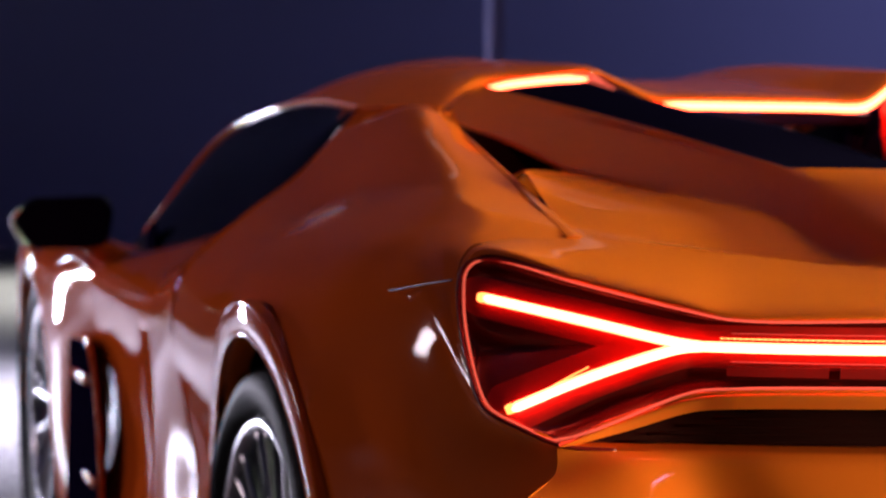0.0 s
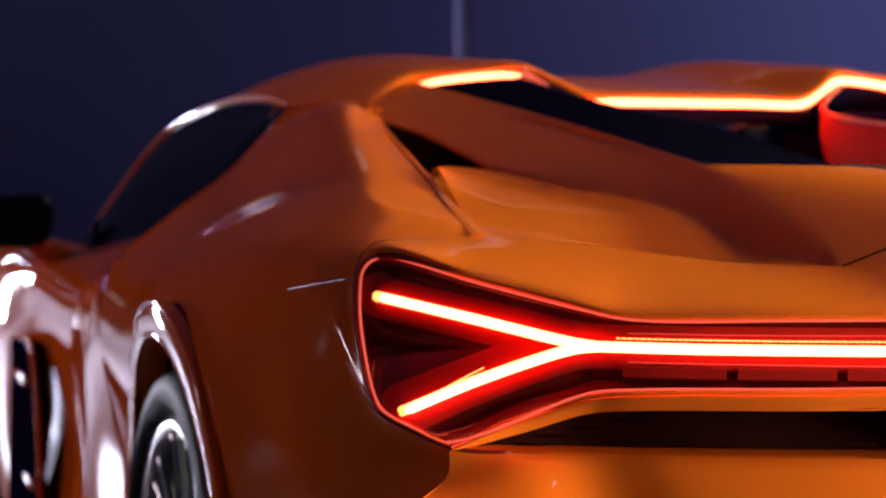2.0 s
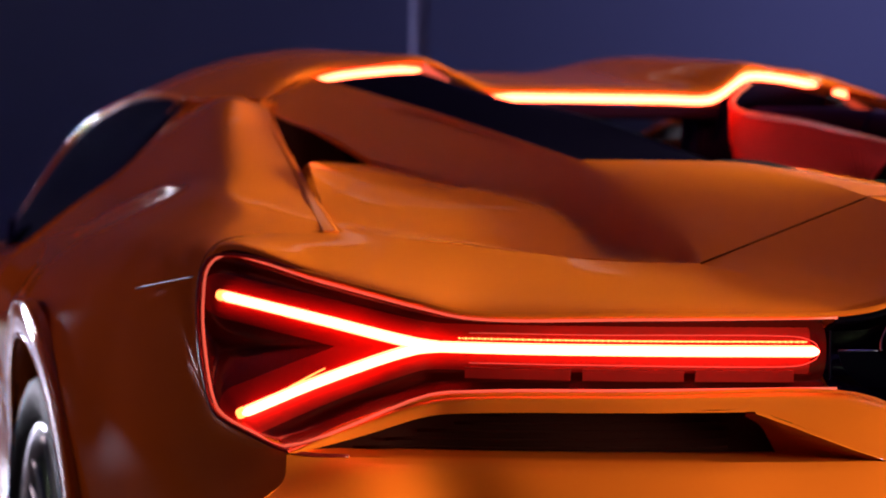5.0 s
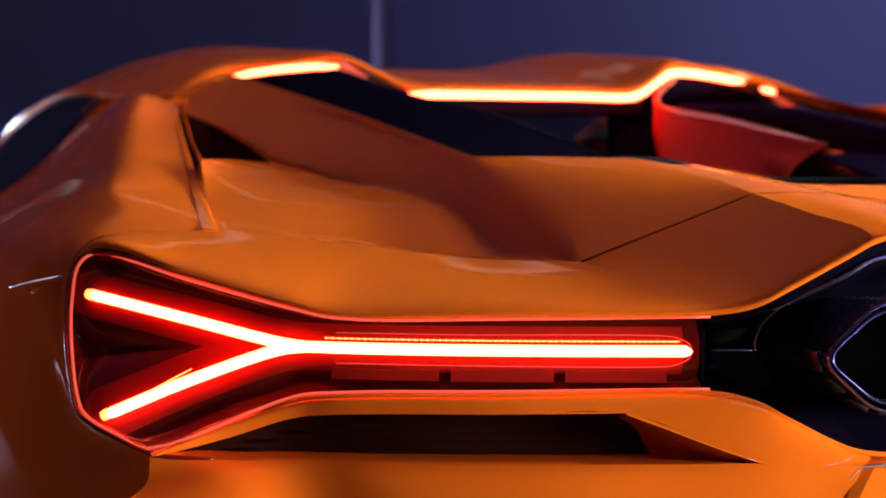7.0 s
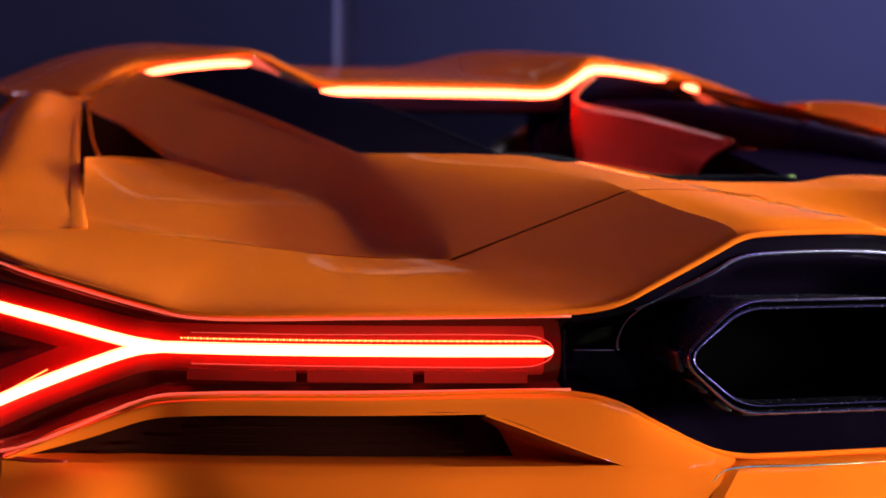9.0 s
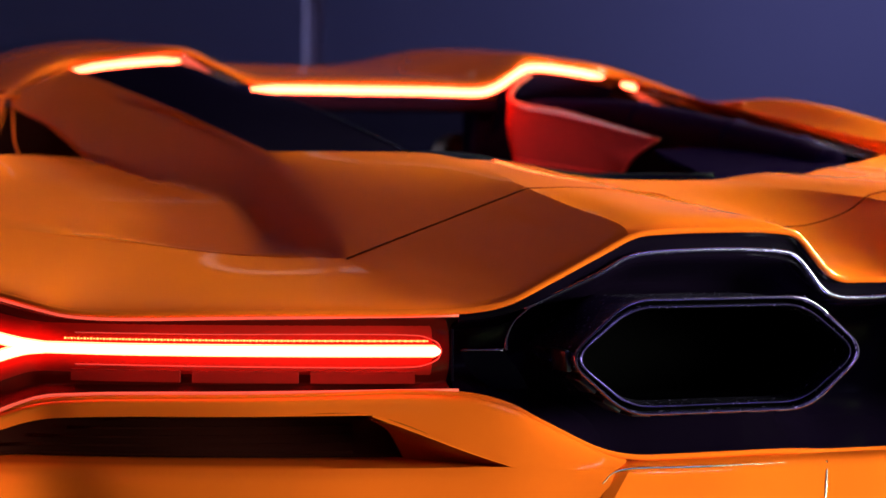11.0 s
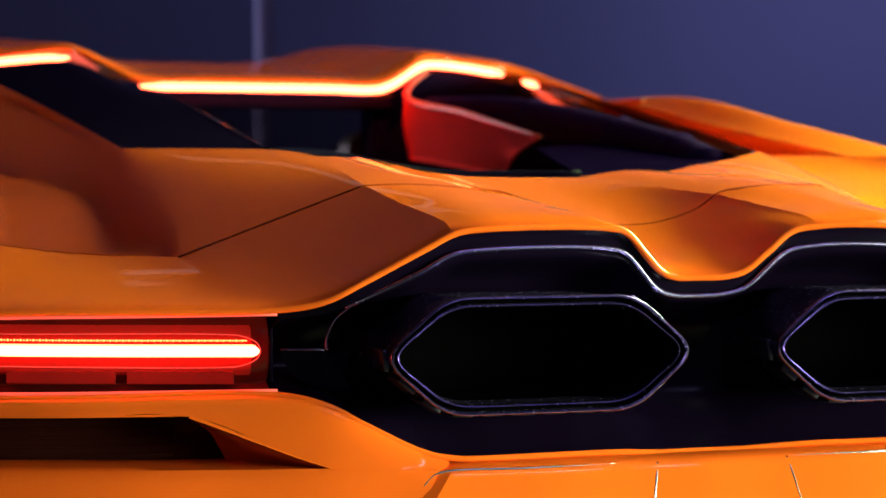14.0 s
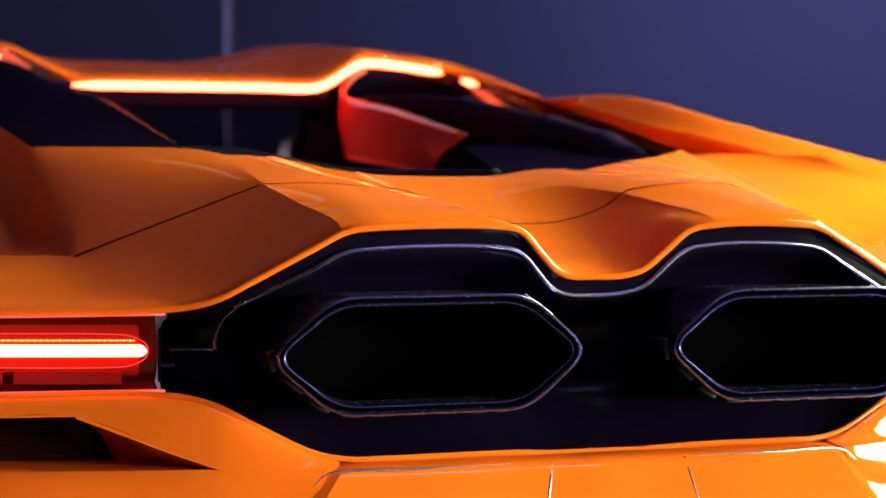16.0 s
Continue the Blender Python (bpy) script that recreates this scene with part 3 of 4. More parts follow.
def fascia():
    """Black funnel between the lamps, round the tailpipes."""
    bm = bmesh.new()
    cols = list(range(5, 17))
    cuts = [(0, 0.002), (0.04, 0.006), (0.115, 0.008), (0.135, 0.012), (0.25, 0.060), (0.5, 0.072), (0.75, 0.060), (0.93, 0.020), (1, 0.002)]
    rows = []
    for v, off in cuts:
        row = []
        for i in cols:
            (xa, za), (xb, zb) = RIM_TOP[i], RIM_LOW[i]
            x, z = xa + (xb - xa) * v, za + (zb - za) * v
            k = min(1.0, max(0.0, (x + 0.40) / 0.10))
            row.append(tail(x, z, 0.012 * (1 - k) + off * (0.25 + 0.75 * k)))
        rows.append(row + [(-x, y, z) for x, y, z in row[-2::-1]])
    sheet(bm, rows, 5, 4)
    part("tail_fascia", bm, FASCIA, car, "black panel round the tailpipes", thick=0.003)
    # lilac steel rod stands in for the highlight on the black lip
    bm = bmesh.new()
    lip = crom([tail(x, z, o) for x, z, o in ((-0.325, 0.830, 0.012), (-0.262, 0.861, 0.004), (-0.235, 0.8755, 0.004), (-0.205, 0.8800, 0.004), (-0.088, 0.8800, 0.004), (-0.068, 0.8750, 0.004), (-0.036, 0.8420, 0.004), (-0.020, 0.8365, 0.004), (0, 0.8355, 0.004))], 6)
    tube(bm, lip + [np.array((-p[0], p[1], p[2])) for p in lip[-2::-1]], 0.0026, 12)
    part("funnel_lip", bm, PIPE, car)
    # small pale plates stand in for glints under the upper edge
    for a, b in ((-0.139, -0.106), (0.122, 0.186)):
        bm = bmesh.new()
        sheet(bm, [[tail(x, 0.8862, 0.009) for x in np.linspace(a, b, 4)], [tail(x, 0.8832, 0.011) for x in np.linspace(a + 0.012, b, 4)]], 2, 2)
        part("glint_plate", bm, CLIP, car, thick=0.001)
    for s in (1, -1):
        # same steel draws the lilac highlights along the funnel's edges
        bm = bmesh.new()
        run = crom([tail(x, z, o) for x, z, o in ((-0.3425, 0.7935, 0.006), (-0.3425, 0.804, 0.005), (-0.336, 0.820, 0.003), (-0.318, 0.8355, 0.001))], 8)
        tube(bm, [(s * p[0], p[1], p[2]) for p in run], 0.0018, 6, taper=[1 - 0.8 * k / (len(run) - 1) for k in range(len(run))])
        part("funnel_edge", bm, PIPE, car)
        bm = bmesh.new()
        tube(bm, [(s * p[0], p[1], p[2]) for p in [tail(x, 0.7935, 0.008) for x in np.linspace(-0.380, -0.344, 6)]], 0.0011, 6)
        part("funnel_edge", bm, PIPE, car)
        bm = bmesh.new()
        rows = [[tail(x, z, o) for x in xs] for xs, z, o in (((-0.380, -0.368, -0.356, -0.344), 0.7925, 0.009), ((-0.372, -0.358, -0.344, -0.330), 0.776, 0.014), ((-0.350, -0.338, -0.328, -0.318), 0.758, 0.022))]
        sheet(bm, rows, 3, 3, side=s)
        part("funnel_wing", bm, WING, car, thick=0.002)
        bm = bmesh.new()
        tube(bm, crom([(s * p[0], p[1], p[2]) for p in [tail(-0.3885, z, 0.005) for z in (0.812, 0.80, 0.775, 0.766)]], 6), 0.0012, 8)
        part("lamp_divider", bm, WING, car)


HEX = rounded([(-0.146, 0), (-0.088, 0.050), (0.088, 0.050), (0.146, 0), (0.088, -0.050), (-0.088, -0.050)], 0.022, 9)


def tailpipe(side):
    pipe = new("tailpipe")
    pipe.parent = car
    tagged(pipe, "hexagonal dark steel tailpipe with double rim")
    cx, cz = 0.0155 - 0.1835 * side, 0.7905

    def ring(bm, steps):
        rings = []
        for inset, y in steps:
            rings.append([bm.verts.new((cx + p[0] * (1 - inset / 0.144), y, cz + p[1] * (1 - inset / 0.050))) for p in HEX])
        n = len(HEX)
        for a, b in zip(rings, rings[1:]):
            for k in range(n):
                bm.faces.new((a[k], a[(k + 1) % n], b[(k + 1) % n], b[k]))
        return rings
    bm = bmesh.new()
    ring(bm, [(0.002, 0.05), (0.0005, -0.066), (-0.0008, -0.078), (-0.0014, -0.082), (-0.0009, -0.0845), (0.0001, -0.0850), (0.0011, -0.0835), (0.0016, -0.079), (0.0019, -0.050)])
    sharp(part("outer_sleeve", bm, PIPE, pipe), 60)
    bm = bmesh.new()
    ring(bm, [(0.0019, -0.046), (0.0050, -0.056), (0.0054, -0.0785), (0.0060, -0.0812), (0.0070, -0.0818), (0.0079, -0.0805), (0.0086, -0.074), (0.0096, -0.058)])
    sharp(part("inner_sleeve", bm, PIPE, pipe), 60)
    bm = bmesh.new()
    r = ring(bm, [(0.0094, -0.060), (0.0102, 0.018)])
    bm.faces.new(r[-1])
    part("pipe_bore", bm, DEEP_BLACK, pipe, "black bore")
    # black band stands in for the shade between the two rings
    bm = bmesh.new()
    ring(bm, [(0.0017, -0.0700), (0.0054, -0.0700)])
    part("groove", bm, DEEP_BLACK, pipe, "black groove between the rings")
    # clips of the heat shield, round the sleeve
    total = [np.linalg.norm(np.array(HEX[(i + 1) % len(HEX)]) - np.array(HEX[i])) for i in range(len(HEX))]
    length = sum(total)
    for k in range(22):
        want, i = (k + 0.5) / 22 * length, 0
        while want > total[i]:
            want -= total[i]
            i += 1
        a, b = np.array(HEX[i]), np.array(HEX[(i + 1) % len(HEX)])
        p = a + (b - a) * want / total[i]
        ang = math.atan2(b[1] - a[1], b[0] - a[0])
        nrm = np.array((math.sin(ang), -math.cos(ang)))
        if nrm @ p < 0:
            nrm = -nrm
        if nrm[1] > 0.3 and p[0] < 0.07:
            continue
        q = p + nrm * 0.0015
        bm = bmesh.new()
        box(bm, Matrix.Translation((cx + q[0], -0.052, cz + q[1])) @ Matrix.Rotation(-ang, 4, "Y"), 0.019, 0.034, 0.0045, 0.001)
        # light from above put into the colour: upward clips get the lighter steel
        part("clip", bm, PIPE if nrm[1] > 0.3 else CLIP, pipe)


def bumper(side):
    s = side
    # strip between lamp and grille, cheek beside the funnel and lower skin in one
    bm = bmesh.new()
    top = RIM_LOW[:9] + [(-0.240, 0.6975)]
    low = [(-0.850, 0.6910), (-0.790, 0.7075), (-0.735, 0.7265), (-0.700, 0.7310), (-0.560, 0.7345), (-0.4582, 0.7365), (-0.3797, 0.7058), (-0.3401, 0.6919), (-0.280, 0.6890), (-0.252, 0.6890)]
    offs = (0.0, 0.0, 0.0, 0.0, -0.001, -0.004, -0.010, -0.013, -0.0145, -0.0150)
    rows = [[tail(x, z) for x, z in top], [tail(x, z - 0.003, -0.007) for x, z in top], [tail(x, z, o) for (x, z), o in zip(low, offs)]]
    sheet(bm, rows, 6, 6, side=s)
    lip = [rows[2][:6], [(x + (0.012 if i == 5 else 0.0), y + 0.056, z - 0.002) for i, (x, y, z) in enumerate(rows[2][:6])]]
    sheet(bm, lip, 6, 2, side=s)
    front = [tail(-0.850, 0.6905, 0.0), tail(-0.807, 0.6875, -0.002), tail(-0.735, 0.6870, -0.003), tail(-0.665, 0.6882, -0.003), tail(-0.524, 0.6895, -0.005), tail(-0.420, 0.6905, -0.009), rows[2][7], rows[2][8], rows[2][9]]
    deep = [(x, y + d, z + 0.002) for (x, y, z), d in zip(front, (0.004, 0.05, 0.056, 0.056, 0.056, 0.058))]
    sheet(bm, [deep, front[:6]], 5, 3, side=s)
    sheet(bm, [[deep[5], rows[2][7]], [front[5], rows[2][7]]], 5, 3, side=s)
    skin = [front, [tail(p[0], p[2] - 0.010, -0.016) for p in front]]
    skin[1][-1] = tail(-0.259, 0.676, -0.0180)
    for z, off, end in ((0.630, -0.026, -0.292), (0.560, -0.030, -0.335), (0.45, 0.02, -0.37), (0.30, 0.10, -0.40)):
        skin.append([(np.interp(z, (0.36, 0.63, 0.645, 0.666), (-0.930, -0.912, -0.894, -0.868)), np.interp(z, (0.36, 0.63, 0.666), (0.150, 0.170, 0.182)), z)] + [tail(-0.846 + (end + 0.846) * k, z, off) for k in (0.09, 0.22, 0.34, 0.57, 0.75, 0.88, 0.95, 1)])
    skin[0][0], skin[1][0] = AT_LAMP[7], AT_LAMP[8]
    skin = [[(x, max(y, -0.13), z) for x, y, z in r] for r in skin]
    sheet(bm, skin, 5, 6, side=s)
    sharp(part("bumper_skin", bm, PAINT, car, thick=0.002, weld=0.0006, out=(0, -1, 0.2)), 40)
    # side wall of the recess and the black grille
    bm = bmesh.new()
    line = [rows[2][5], tail(-0.4288, 0.7253, -0.006), rows[2][6], rows[2][7]]
    back = [(-0.446, 0.060, 0.7285), (-0.4297, 0.060, 0.7186), (-0.4211, 0.060, 0.705), (-0.4152, 0.060, 0.6895)]
    span(bm, even(line, 12), back, [line[0], back[0]], [line[-1], tail(-0.372, 0.6905, 0.018), back[-1]], 12, 10, s)
    part("recess_wall", bm, PAINT, car, thick=0.003)
    bm = bmesh.new()
    rows = [[tail(x, z, 0.054) for x, z in ((-0.850, 0.692), (-0.776, 0.714), (-0.73, 0.736), (-0.60, 0.738), (-0.45, 0.738), (-0.400, 0.720))], [tail(x, z, 0.054) for x, z in ((-0.850, 0.688), (-0.776, 0.684), (-0.73, 0.684), (-0.60, 0.686), (-0.45, 0.688), (-0.400, 0.688))]]
    sheet(bm, rows, 5, 5, side=s)
    part("grille", bm, GRILLE, car, "black grille in the bumper recess", thick=0.003)
    for i in range(5):
        bm = bmesh.new()
        z0 = 0.694 + 0.008 * i
        run = [(s * p[0], p[1], p[2]) for p in [tail(x, z0 + 0.02 * (x + 0.6), 0.051) for x in np.linspace(-0.79 + 0.03 * i, -0.46, 12)]]
        tube(bm, run, 0.0016, 6)
        part("grille_slat", bm, GRILLE, car)

def bumper_middle():
    """Bright lower panel under the tailpipes, with a raised middle field."""
    bm = bmesh.new()

    def row(z, off, end):
        half = [(end - 0.004, 0.001), (end, -0.005), (end + 0.010, -0.009), (-0.15, -0.013), (-0.052, -0.016), (0, -0.020)]
        r = [(x, tail(x, z)[1] + off + o, z) for x, o in half]
        return r + [(-x, y, zz) for x, y, zz in r[-2::-1]]
    rows = [row(0.6935, 0.040, -0.240), row(0.6930, 0.004, -0.243), row(0.6885, -0.006, -0.250), row(0.676, -0.012, -0.260), row(0.630, -0.026, -0.293), row(0.56, -0.030, -0.336), row(0.45, 0.02, -0.371), row(0.30, 0.10, -0.401)]
    sheet(bm, rows, 4, 6, su=False)
    sharp(part("bumper_middle", bm, PAINT, car, thick=0.003, out=(0, -1, 0.2)), 20)
    # bright alloy rods stand in for highlights along the panel's creases
    for a, b in ((0.083, 0.094), (-0.047, -0.062)):
        bm = bmesh.new()
        tube(bm, crom([(a, -0.0584, 0.6885), (a + 0.3 * (b - a), -0.0660, 0.672), (b, -0.0784, 0.630), (b + 0.6 * (b - a), -0.091, 0.56)], 6), 0.0012, 8)
        part("bumper_glint", bm, ALLOY, car, "thin alloy rod for a crease highlight")
    for s in (1, -1):
        bm = bmesh.new()
        tube(bm, crom([(s * x, tail(x, z)[1] - d, z) for x, z, d in ((-0.266, 0.676, 0.0165), (-0.257, 0.6845, 0.0150), (-0.246, 0.6880, 0.0145), (-0.175, 0.6888, 0.0190), (-0.079, 0.6890, 0.0200))], 6), 0.0011, 8, taper=[min(1.0, 0.1 + 0.15 * (24 - k)) for k in range(25)])
        part("bumper_glint", bm, ALLOY, car, "thin alloy rod for a crease highlight")


def roof():
    lip = [(-0.577, 1.487, 1.060), (-0.465, 1.600, 1.104), (-0.370, 1.575, 1.119), (-0.292, 1.553, 1.126), (-0.245, 1.525, 1.104), (-0.195, 1.505, 1.081), (-0.10, 1.500, 1.080), (0, 1.500, 1.080)]
    brow = [(-0.584, 1.510, 1.064), (-0.467, 1.612, 1.116), (-0.370, 1.590, 1.127), (-0.290, 1.568, 1.134), (-0.240, 1.540, 1.110), (-0.190, 1.520, 1.088), (-0.10, 1.515, 1.087), (0, 1.515, 1.087)]
    rear = [(-0.641, 1.737, 1.069), (-0.482, 1.730, 1.129), (-0.375, 1.720, 1.143), (-0.296, 1.710, 1.146), (-0.235, 1.690, 1.124), (-0.175, 1.680, 1.106), (-0.09, 1.680, 1.104), (0, 1.680, 1.104)]
    crown = [(-0.638, 1.880, 1.080), (-0.490, 1.850, 1.138), (-0.380, 1.850, 1.154), (-0.300, 1.850, 1.154), (-0.230, 1.850, 1.137), (-0.160, 1.850, 1.124), (-0.08, 1.850, 1.121), (0, 1.850, 1.121)]
    middle = [(-0.634, 2.250, 1.090), (-0.500, 2.250, 1.146), (-0.380, 2.250, 1.172), (-0.300, 2.250, 1.172), (-0.220, 2.250, 1.154), (-0.140, 2.250, 1.142), (-0.07, 2.250, 1.140), (0, 2.250, 1.140)]
    front = [(-0.648, 2.600, 1.052), (-0.510, 2.620, 1.110), (-0.380, 2.640, 1.132), (-0.300, 2.650, 1.134), (-0.220, 2.660, 1.130), (-0.140, 2.660, 1.126), (-0.07, 2.660, 1.125), (0, 2.660, 1.125)]
    rows = [r + [(-x, y, z) for x, y, z in r[-2::-1]] for r in (lip, brow, rear, crown, middle, front)]
    bm = bmesh.new()
    sheet(bm, rows, 6, 8)
    part("roof", bm, PAINT, car, thick=0.006)
    # windscreen
    bm = bmesh.new()
    top = [(-0.640, 2.62, 1.045), (-0.40, 2.665, 1.118), (0, 2.68, 1.118), (0.40, 2.665, 1.118), (0.640, 2.62, 1.045)]
    low = [(-0.740, 3.42, 0.760), (-0.46, 3.62, 0.775), (0, 3.70, 0.780), (0.46, 3.62, 0.775), (0.740, 3.42, 0.760)]
    mid = [tuple(0.5 * (p + q) + (0.03 if k == 2 else 0) for k, (p, q) in enumerate(zip(a, b))) for a, b in zip(top, low)]
    sheet(bm, [top, mid, low], 6, 8)
    part("windscreen", bm, CLEAR, car, "tinted windscreen", thick=0.004).visible_shadow = False
    # light strip under the roof's rear lip
    strip = new("high_brake_lamp")
    strip.parent = car
    tagged(strip, "glowing brake light line along the roof edge")
    for pts in ([(-0.462, 1.594, 1.1000), (-0.375, 1.570, 1.1120), (-0.298, 1.549, 1.1170)],
                [(-0.196, 1.500, 1.0725), (-0.10, 1.495, 1.0725), (0, 1.495, 1.0725), (0.10, 1.495, 1.0725), (0.188, 1.500, 1.0725), (0.215, 1.512, 1.080), (0.282, 1.545, 1.114), (0.305, 1.550, 1.1165), (0.375, 1.570, 1.1120), (0.440, 1.588, 1.104)],
                [(0.480, 1.600, 1.094), (0.510, 1.606, 1.086)]):
        bm = bmesh.new()
        run = crom(pts, 8)
        tube(bm, run, 0.0064, 10, flat=0.7, taper=[min(1.0, 0.35 + 0.22 * min(k, len(run) - 1 - k)) for k in range(len(run))])
        part("light_strip", bm, LIGHT_TOP, strip)
    # the tip's own glow stands in for light from the strip
    bm = bmesh.new()
    tube(bm, crom([(-0.296, 1.547, 1.1190), (-0.278, 1.540, 1.1110), (-0.256, 1.530, 1.0990)], 5), 0.0075, 8, flat=0.6, taper=[1.0 - 0.075 * k for k in range(11)])
    part("lens_tip", bm, LIP, strip, "red tip of the lamp's lens with added glow")
    # steel balls stand in for the white glints at the strip's corners
    for x, y, z in ((-0.291, 1.550, 1.1275), (0.328, 1.552, 1.126)):
        bm = bmesh.new()
        bmesh.ops.create_uvsphere(bm, u_segments=12, v_segments=8, radius=0.0032, matrix=Matrix.Translation((x, y, z)) @ Matrix.Diagonal((1.2, 1.0, 0.8, 1)))
        part("corner_glint", bm, STEEL, strip, "small steel ball for the glint at the lamp's corner")


def engine_bay(side):
    s = side
    # black glass wing between roof and lid
    bm = bmesh.new()
    rows = [[(-0.462, 1.590, 1.093), (-0.380, 1.570, 1.105), (-0.292, 1.548, 1.108), (-0.212, 1.505, 1.066)],
            [(-0.420, 1.050, 1.024), (-0.360, 1.05, 1.032), (-0.300, 1.04, 1.036), (-0.242, 1.02, 1.034)],
            [(-0.388, 0.600, 0.964), (-0.330, 0.60, 0.967), (-0.280, 0.59, 0.968), (-0.236, 0.57, 0.966)]]
    if s > 0:
        sheet(bm, rows, 6, 8, side=s)
        part("engine_glass", bm, FUNNEL, car, "black tinted glass of the engine bay", thick=0.004)
        bm = bmesh.new()
        tube(bm, crom([r[-1] for r in rows], 10), 0.0035, 8)
        part("glass_edge", bm, BLACK, car)
    else:
        # open bay: outer wall, cover plate and an intake hose with collars
        out = [(-0.462, 1.590, 1.092), (-0.428, 1.050, 1.018), (-0.386, 0.580, 0.958)]
        deep = [(-0.40, 1.600, 0.91), (-0.37, 1.05, 0.900), (-0.34, 0.60, 0.895)]
        sheet(bm, [out, deep], 8, 4, side=s)
        part("bay_side", bm, BAYGLASS, car, "black side of the open engine bay", thick=0.004)
        bm = bmesh.new()
        sheet(bm, [[(-0.225, 1.530, 1.070), (-0.300, 1.562, 1.104), (-0.440, 1.600, 1.092), (-0.515, 1.615, 1.076)], [(-0.225, 1.60, 0.92), (-0.300, 1.62, 0.92), (-0.450, 1.64, 0.92), (-0.540, 1.65, 0.92)]], 6, 4, side=s)
        part("bay_header", bm, FUNNEL, car, "black front wall of the engine bay", thick=0.004)
        bm = bmesh.new()
        sheet(bm, [[(-0.238, 0.94, 0.974), (-0.30, 0.95, 0.978), (-0.36, 0.91, 0.976)], [(-0.16, 0.60, 0.938), (-0.27, 0.57, 0.944), (-0.37, 0.60, 0.955)]], 6, 6, side=s)
        part("bay_plate", bm, PLATE, car, "smooth dark cover plate", thick=0.005)
        bm = bmesh.new()
        hose = crom([(0.285, 1.50, 1.035), (0.325, 1.25, 1.028), (0.365, 1.00, 0.998), (0.380, 0.80, 0.970), (0.37, 0.68, 0.950)], 10)
        tube(bm, hose, 0.027, 20)
        part("intake_hose", bm, HOSE, car, "black ribbed intake hose")
        for k in (12, 22, 31):
            a, b = Vector(hose[k]), Vector(hose[k + 1])
            bm = bmesh.new()
            tube(bm, [a, a + 0.3 * (b - a), a + 0.6 * (b - a)], 0.0305, 20, taper=(0.95, 1, 0.95))
            part("hose_collar", bm, HOSE, car)
    # perforated wall; the high brake light's red is put into its colour
    wall = new("bay_wall")
    wall.parent = car
    tagged(wall, "perforated wall of the engine bay coloured as if lit red")
    bm = bmesh.new()
    top = [(-0.244, 1.525, 1.062), (-0.242, 1.25, 1.030), (-0.232, 0.915, 0.990)]
    low = [(-0.246, 1.500, 0.960), (-0.240, 1.25, 0.948), (-0.206, 0.985, 0.938)]
    mid = [tuple(0.5 * (p + q) + (0.006 if k == 0 else 0.003 if k == 2 else 0) for k, (p, q) in enumerate(zip(a, b))) for a, b in zip(top, low)]
    sheet(bm, [top, mid, low], 24, 8, side=s)
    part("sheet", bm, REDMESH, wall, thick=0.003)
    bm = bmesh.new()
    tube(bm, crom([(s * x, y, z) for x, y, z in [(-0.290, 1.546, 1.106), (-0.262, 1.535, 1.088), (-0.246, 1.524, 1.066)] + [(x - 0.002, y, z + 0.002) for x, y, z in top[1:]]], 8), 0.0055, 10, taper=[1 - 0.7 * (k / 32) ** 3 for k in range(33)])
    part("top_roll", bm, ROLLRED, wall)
    # dark discs stand in for the shade inside the holes
    bm = bmesh.new()
    for i in range(78):
        for j in range(8):
            u, v = 0.02 + 0.97 * i / 78, (j + 0.5 + 0.5 * (i % 2)) / 9
            a = np.array(top[1]) + (np.array(top[2]) - np.array(top[1])) * (2 * u - 1) if u > 0.5 else np.array(top[0]) + (np.array(top[1]) - np.array(top[0])) * 2 * u
            b = np.array(low[1]) + (np.array(low[2]) - np.array(low[1])) * (2 * u - 1) if u > 0.5 else np.array(low[0]) + (np.array(low[1]) - np.array(low[0])) * 2 * u
            p = a + (b - a) * v
            m = Matrix.Translation((s * (p[0] + 0.0024 + 0.024 * v * (1 - v)), p[1], p[2])) @ Matrix.Rotation(math.pi / 2, 4, "Y")
            bmesh.ops.create_cone(bm, cap_ends=True, segments=6, radius1=0.0019, radius2=0.0019, depth=0.0012, matrix=m)
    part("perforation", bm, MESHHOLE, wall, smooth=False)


def bay_floor():
    bm = bmesh.new()
    sheet(bm, [[(-0.46, 1.56, 0.93), (0, 1.54, 0.93), (0.46, 1.56, 0.93)], [(-0.46, 0.58, 0.90), (0, 0.57, 0.90), (0.46, 0.58, 0.90)]], 4, 4)
    part("engine_cover", bm, WING, car, "matt black cover over the engine", thick=0.01)
    bm = bmesh.new()
    run = crom([(-0.235, 0.575, 0.968), (-0.17, 0.585, 0.966), (-0.10, 0.59, 0.954), (-0.02, 0.595, 0.943), (0.05, 0.595, 0.942), (0.15, 0.58, 0.942)], 8)
    tube(bm, run, 0.005, 8)
    part("lid_seal", bm, WING, car)
    # bulkhead with the rear window
    for x0, x1 in ((-0.46, -0.203), (0.203, 0.46)):
        bm = bmesh.new()
        box(bm, pose(0.5 * (x0 + x1), 1.60, 0.985), x1 - x0, 0.08, 0.15, 0.008)
        part("bulkhead_post", bm, FUNNEL, car)
    bm = bmesh.new()
    box(bm, pose(0, 1.56, 1.052), 0.46, 0.05, 0.022, 0.006)
    part("window_header", bm, FUNNEL, car)
    bm = bmesh.new()
    sheet(bm, [[(-0.215, 1.62, 0.93), (0, 1.62, 0.93), (0.215, 1.62, 0.93)], [(-0.215, 1.575, 1.045), (0, 1.575, 1.045), (0.215, 1.575, 1.045)]], 3, 3)
    part("rear_window", bm, CLEAR, car, "tinted rear window", thick=0.004).visible_shadow = False


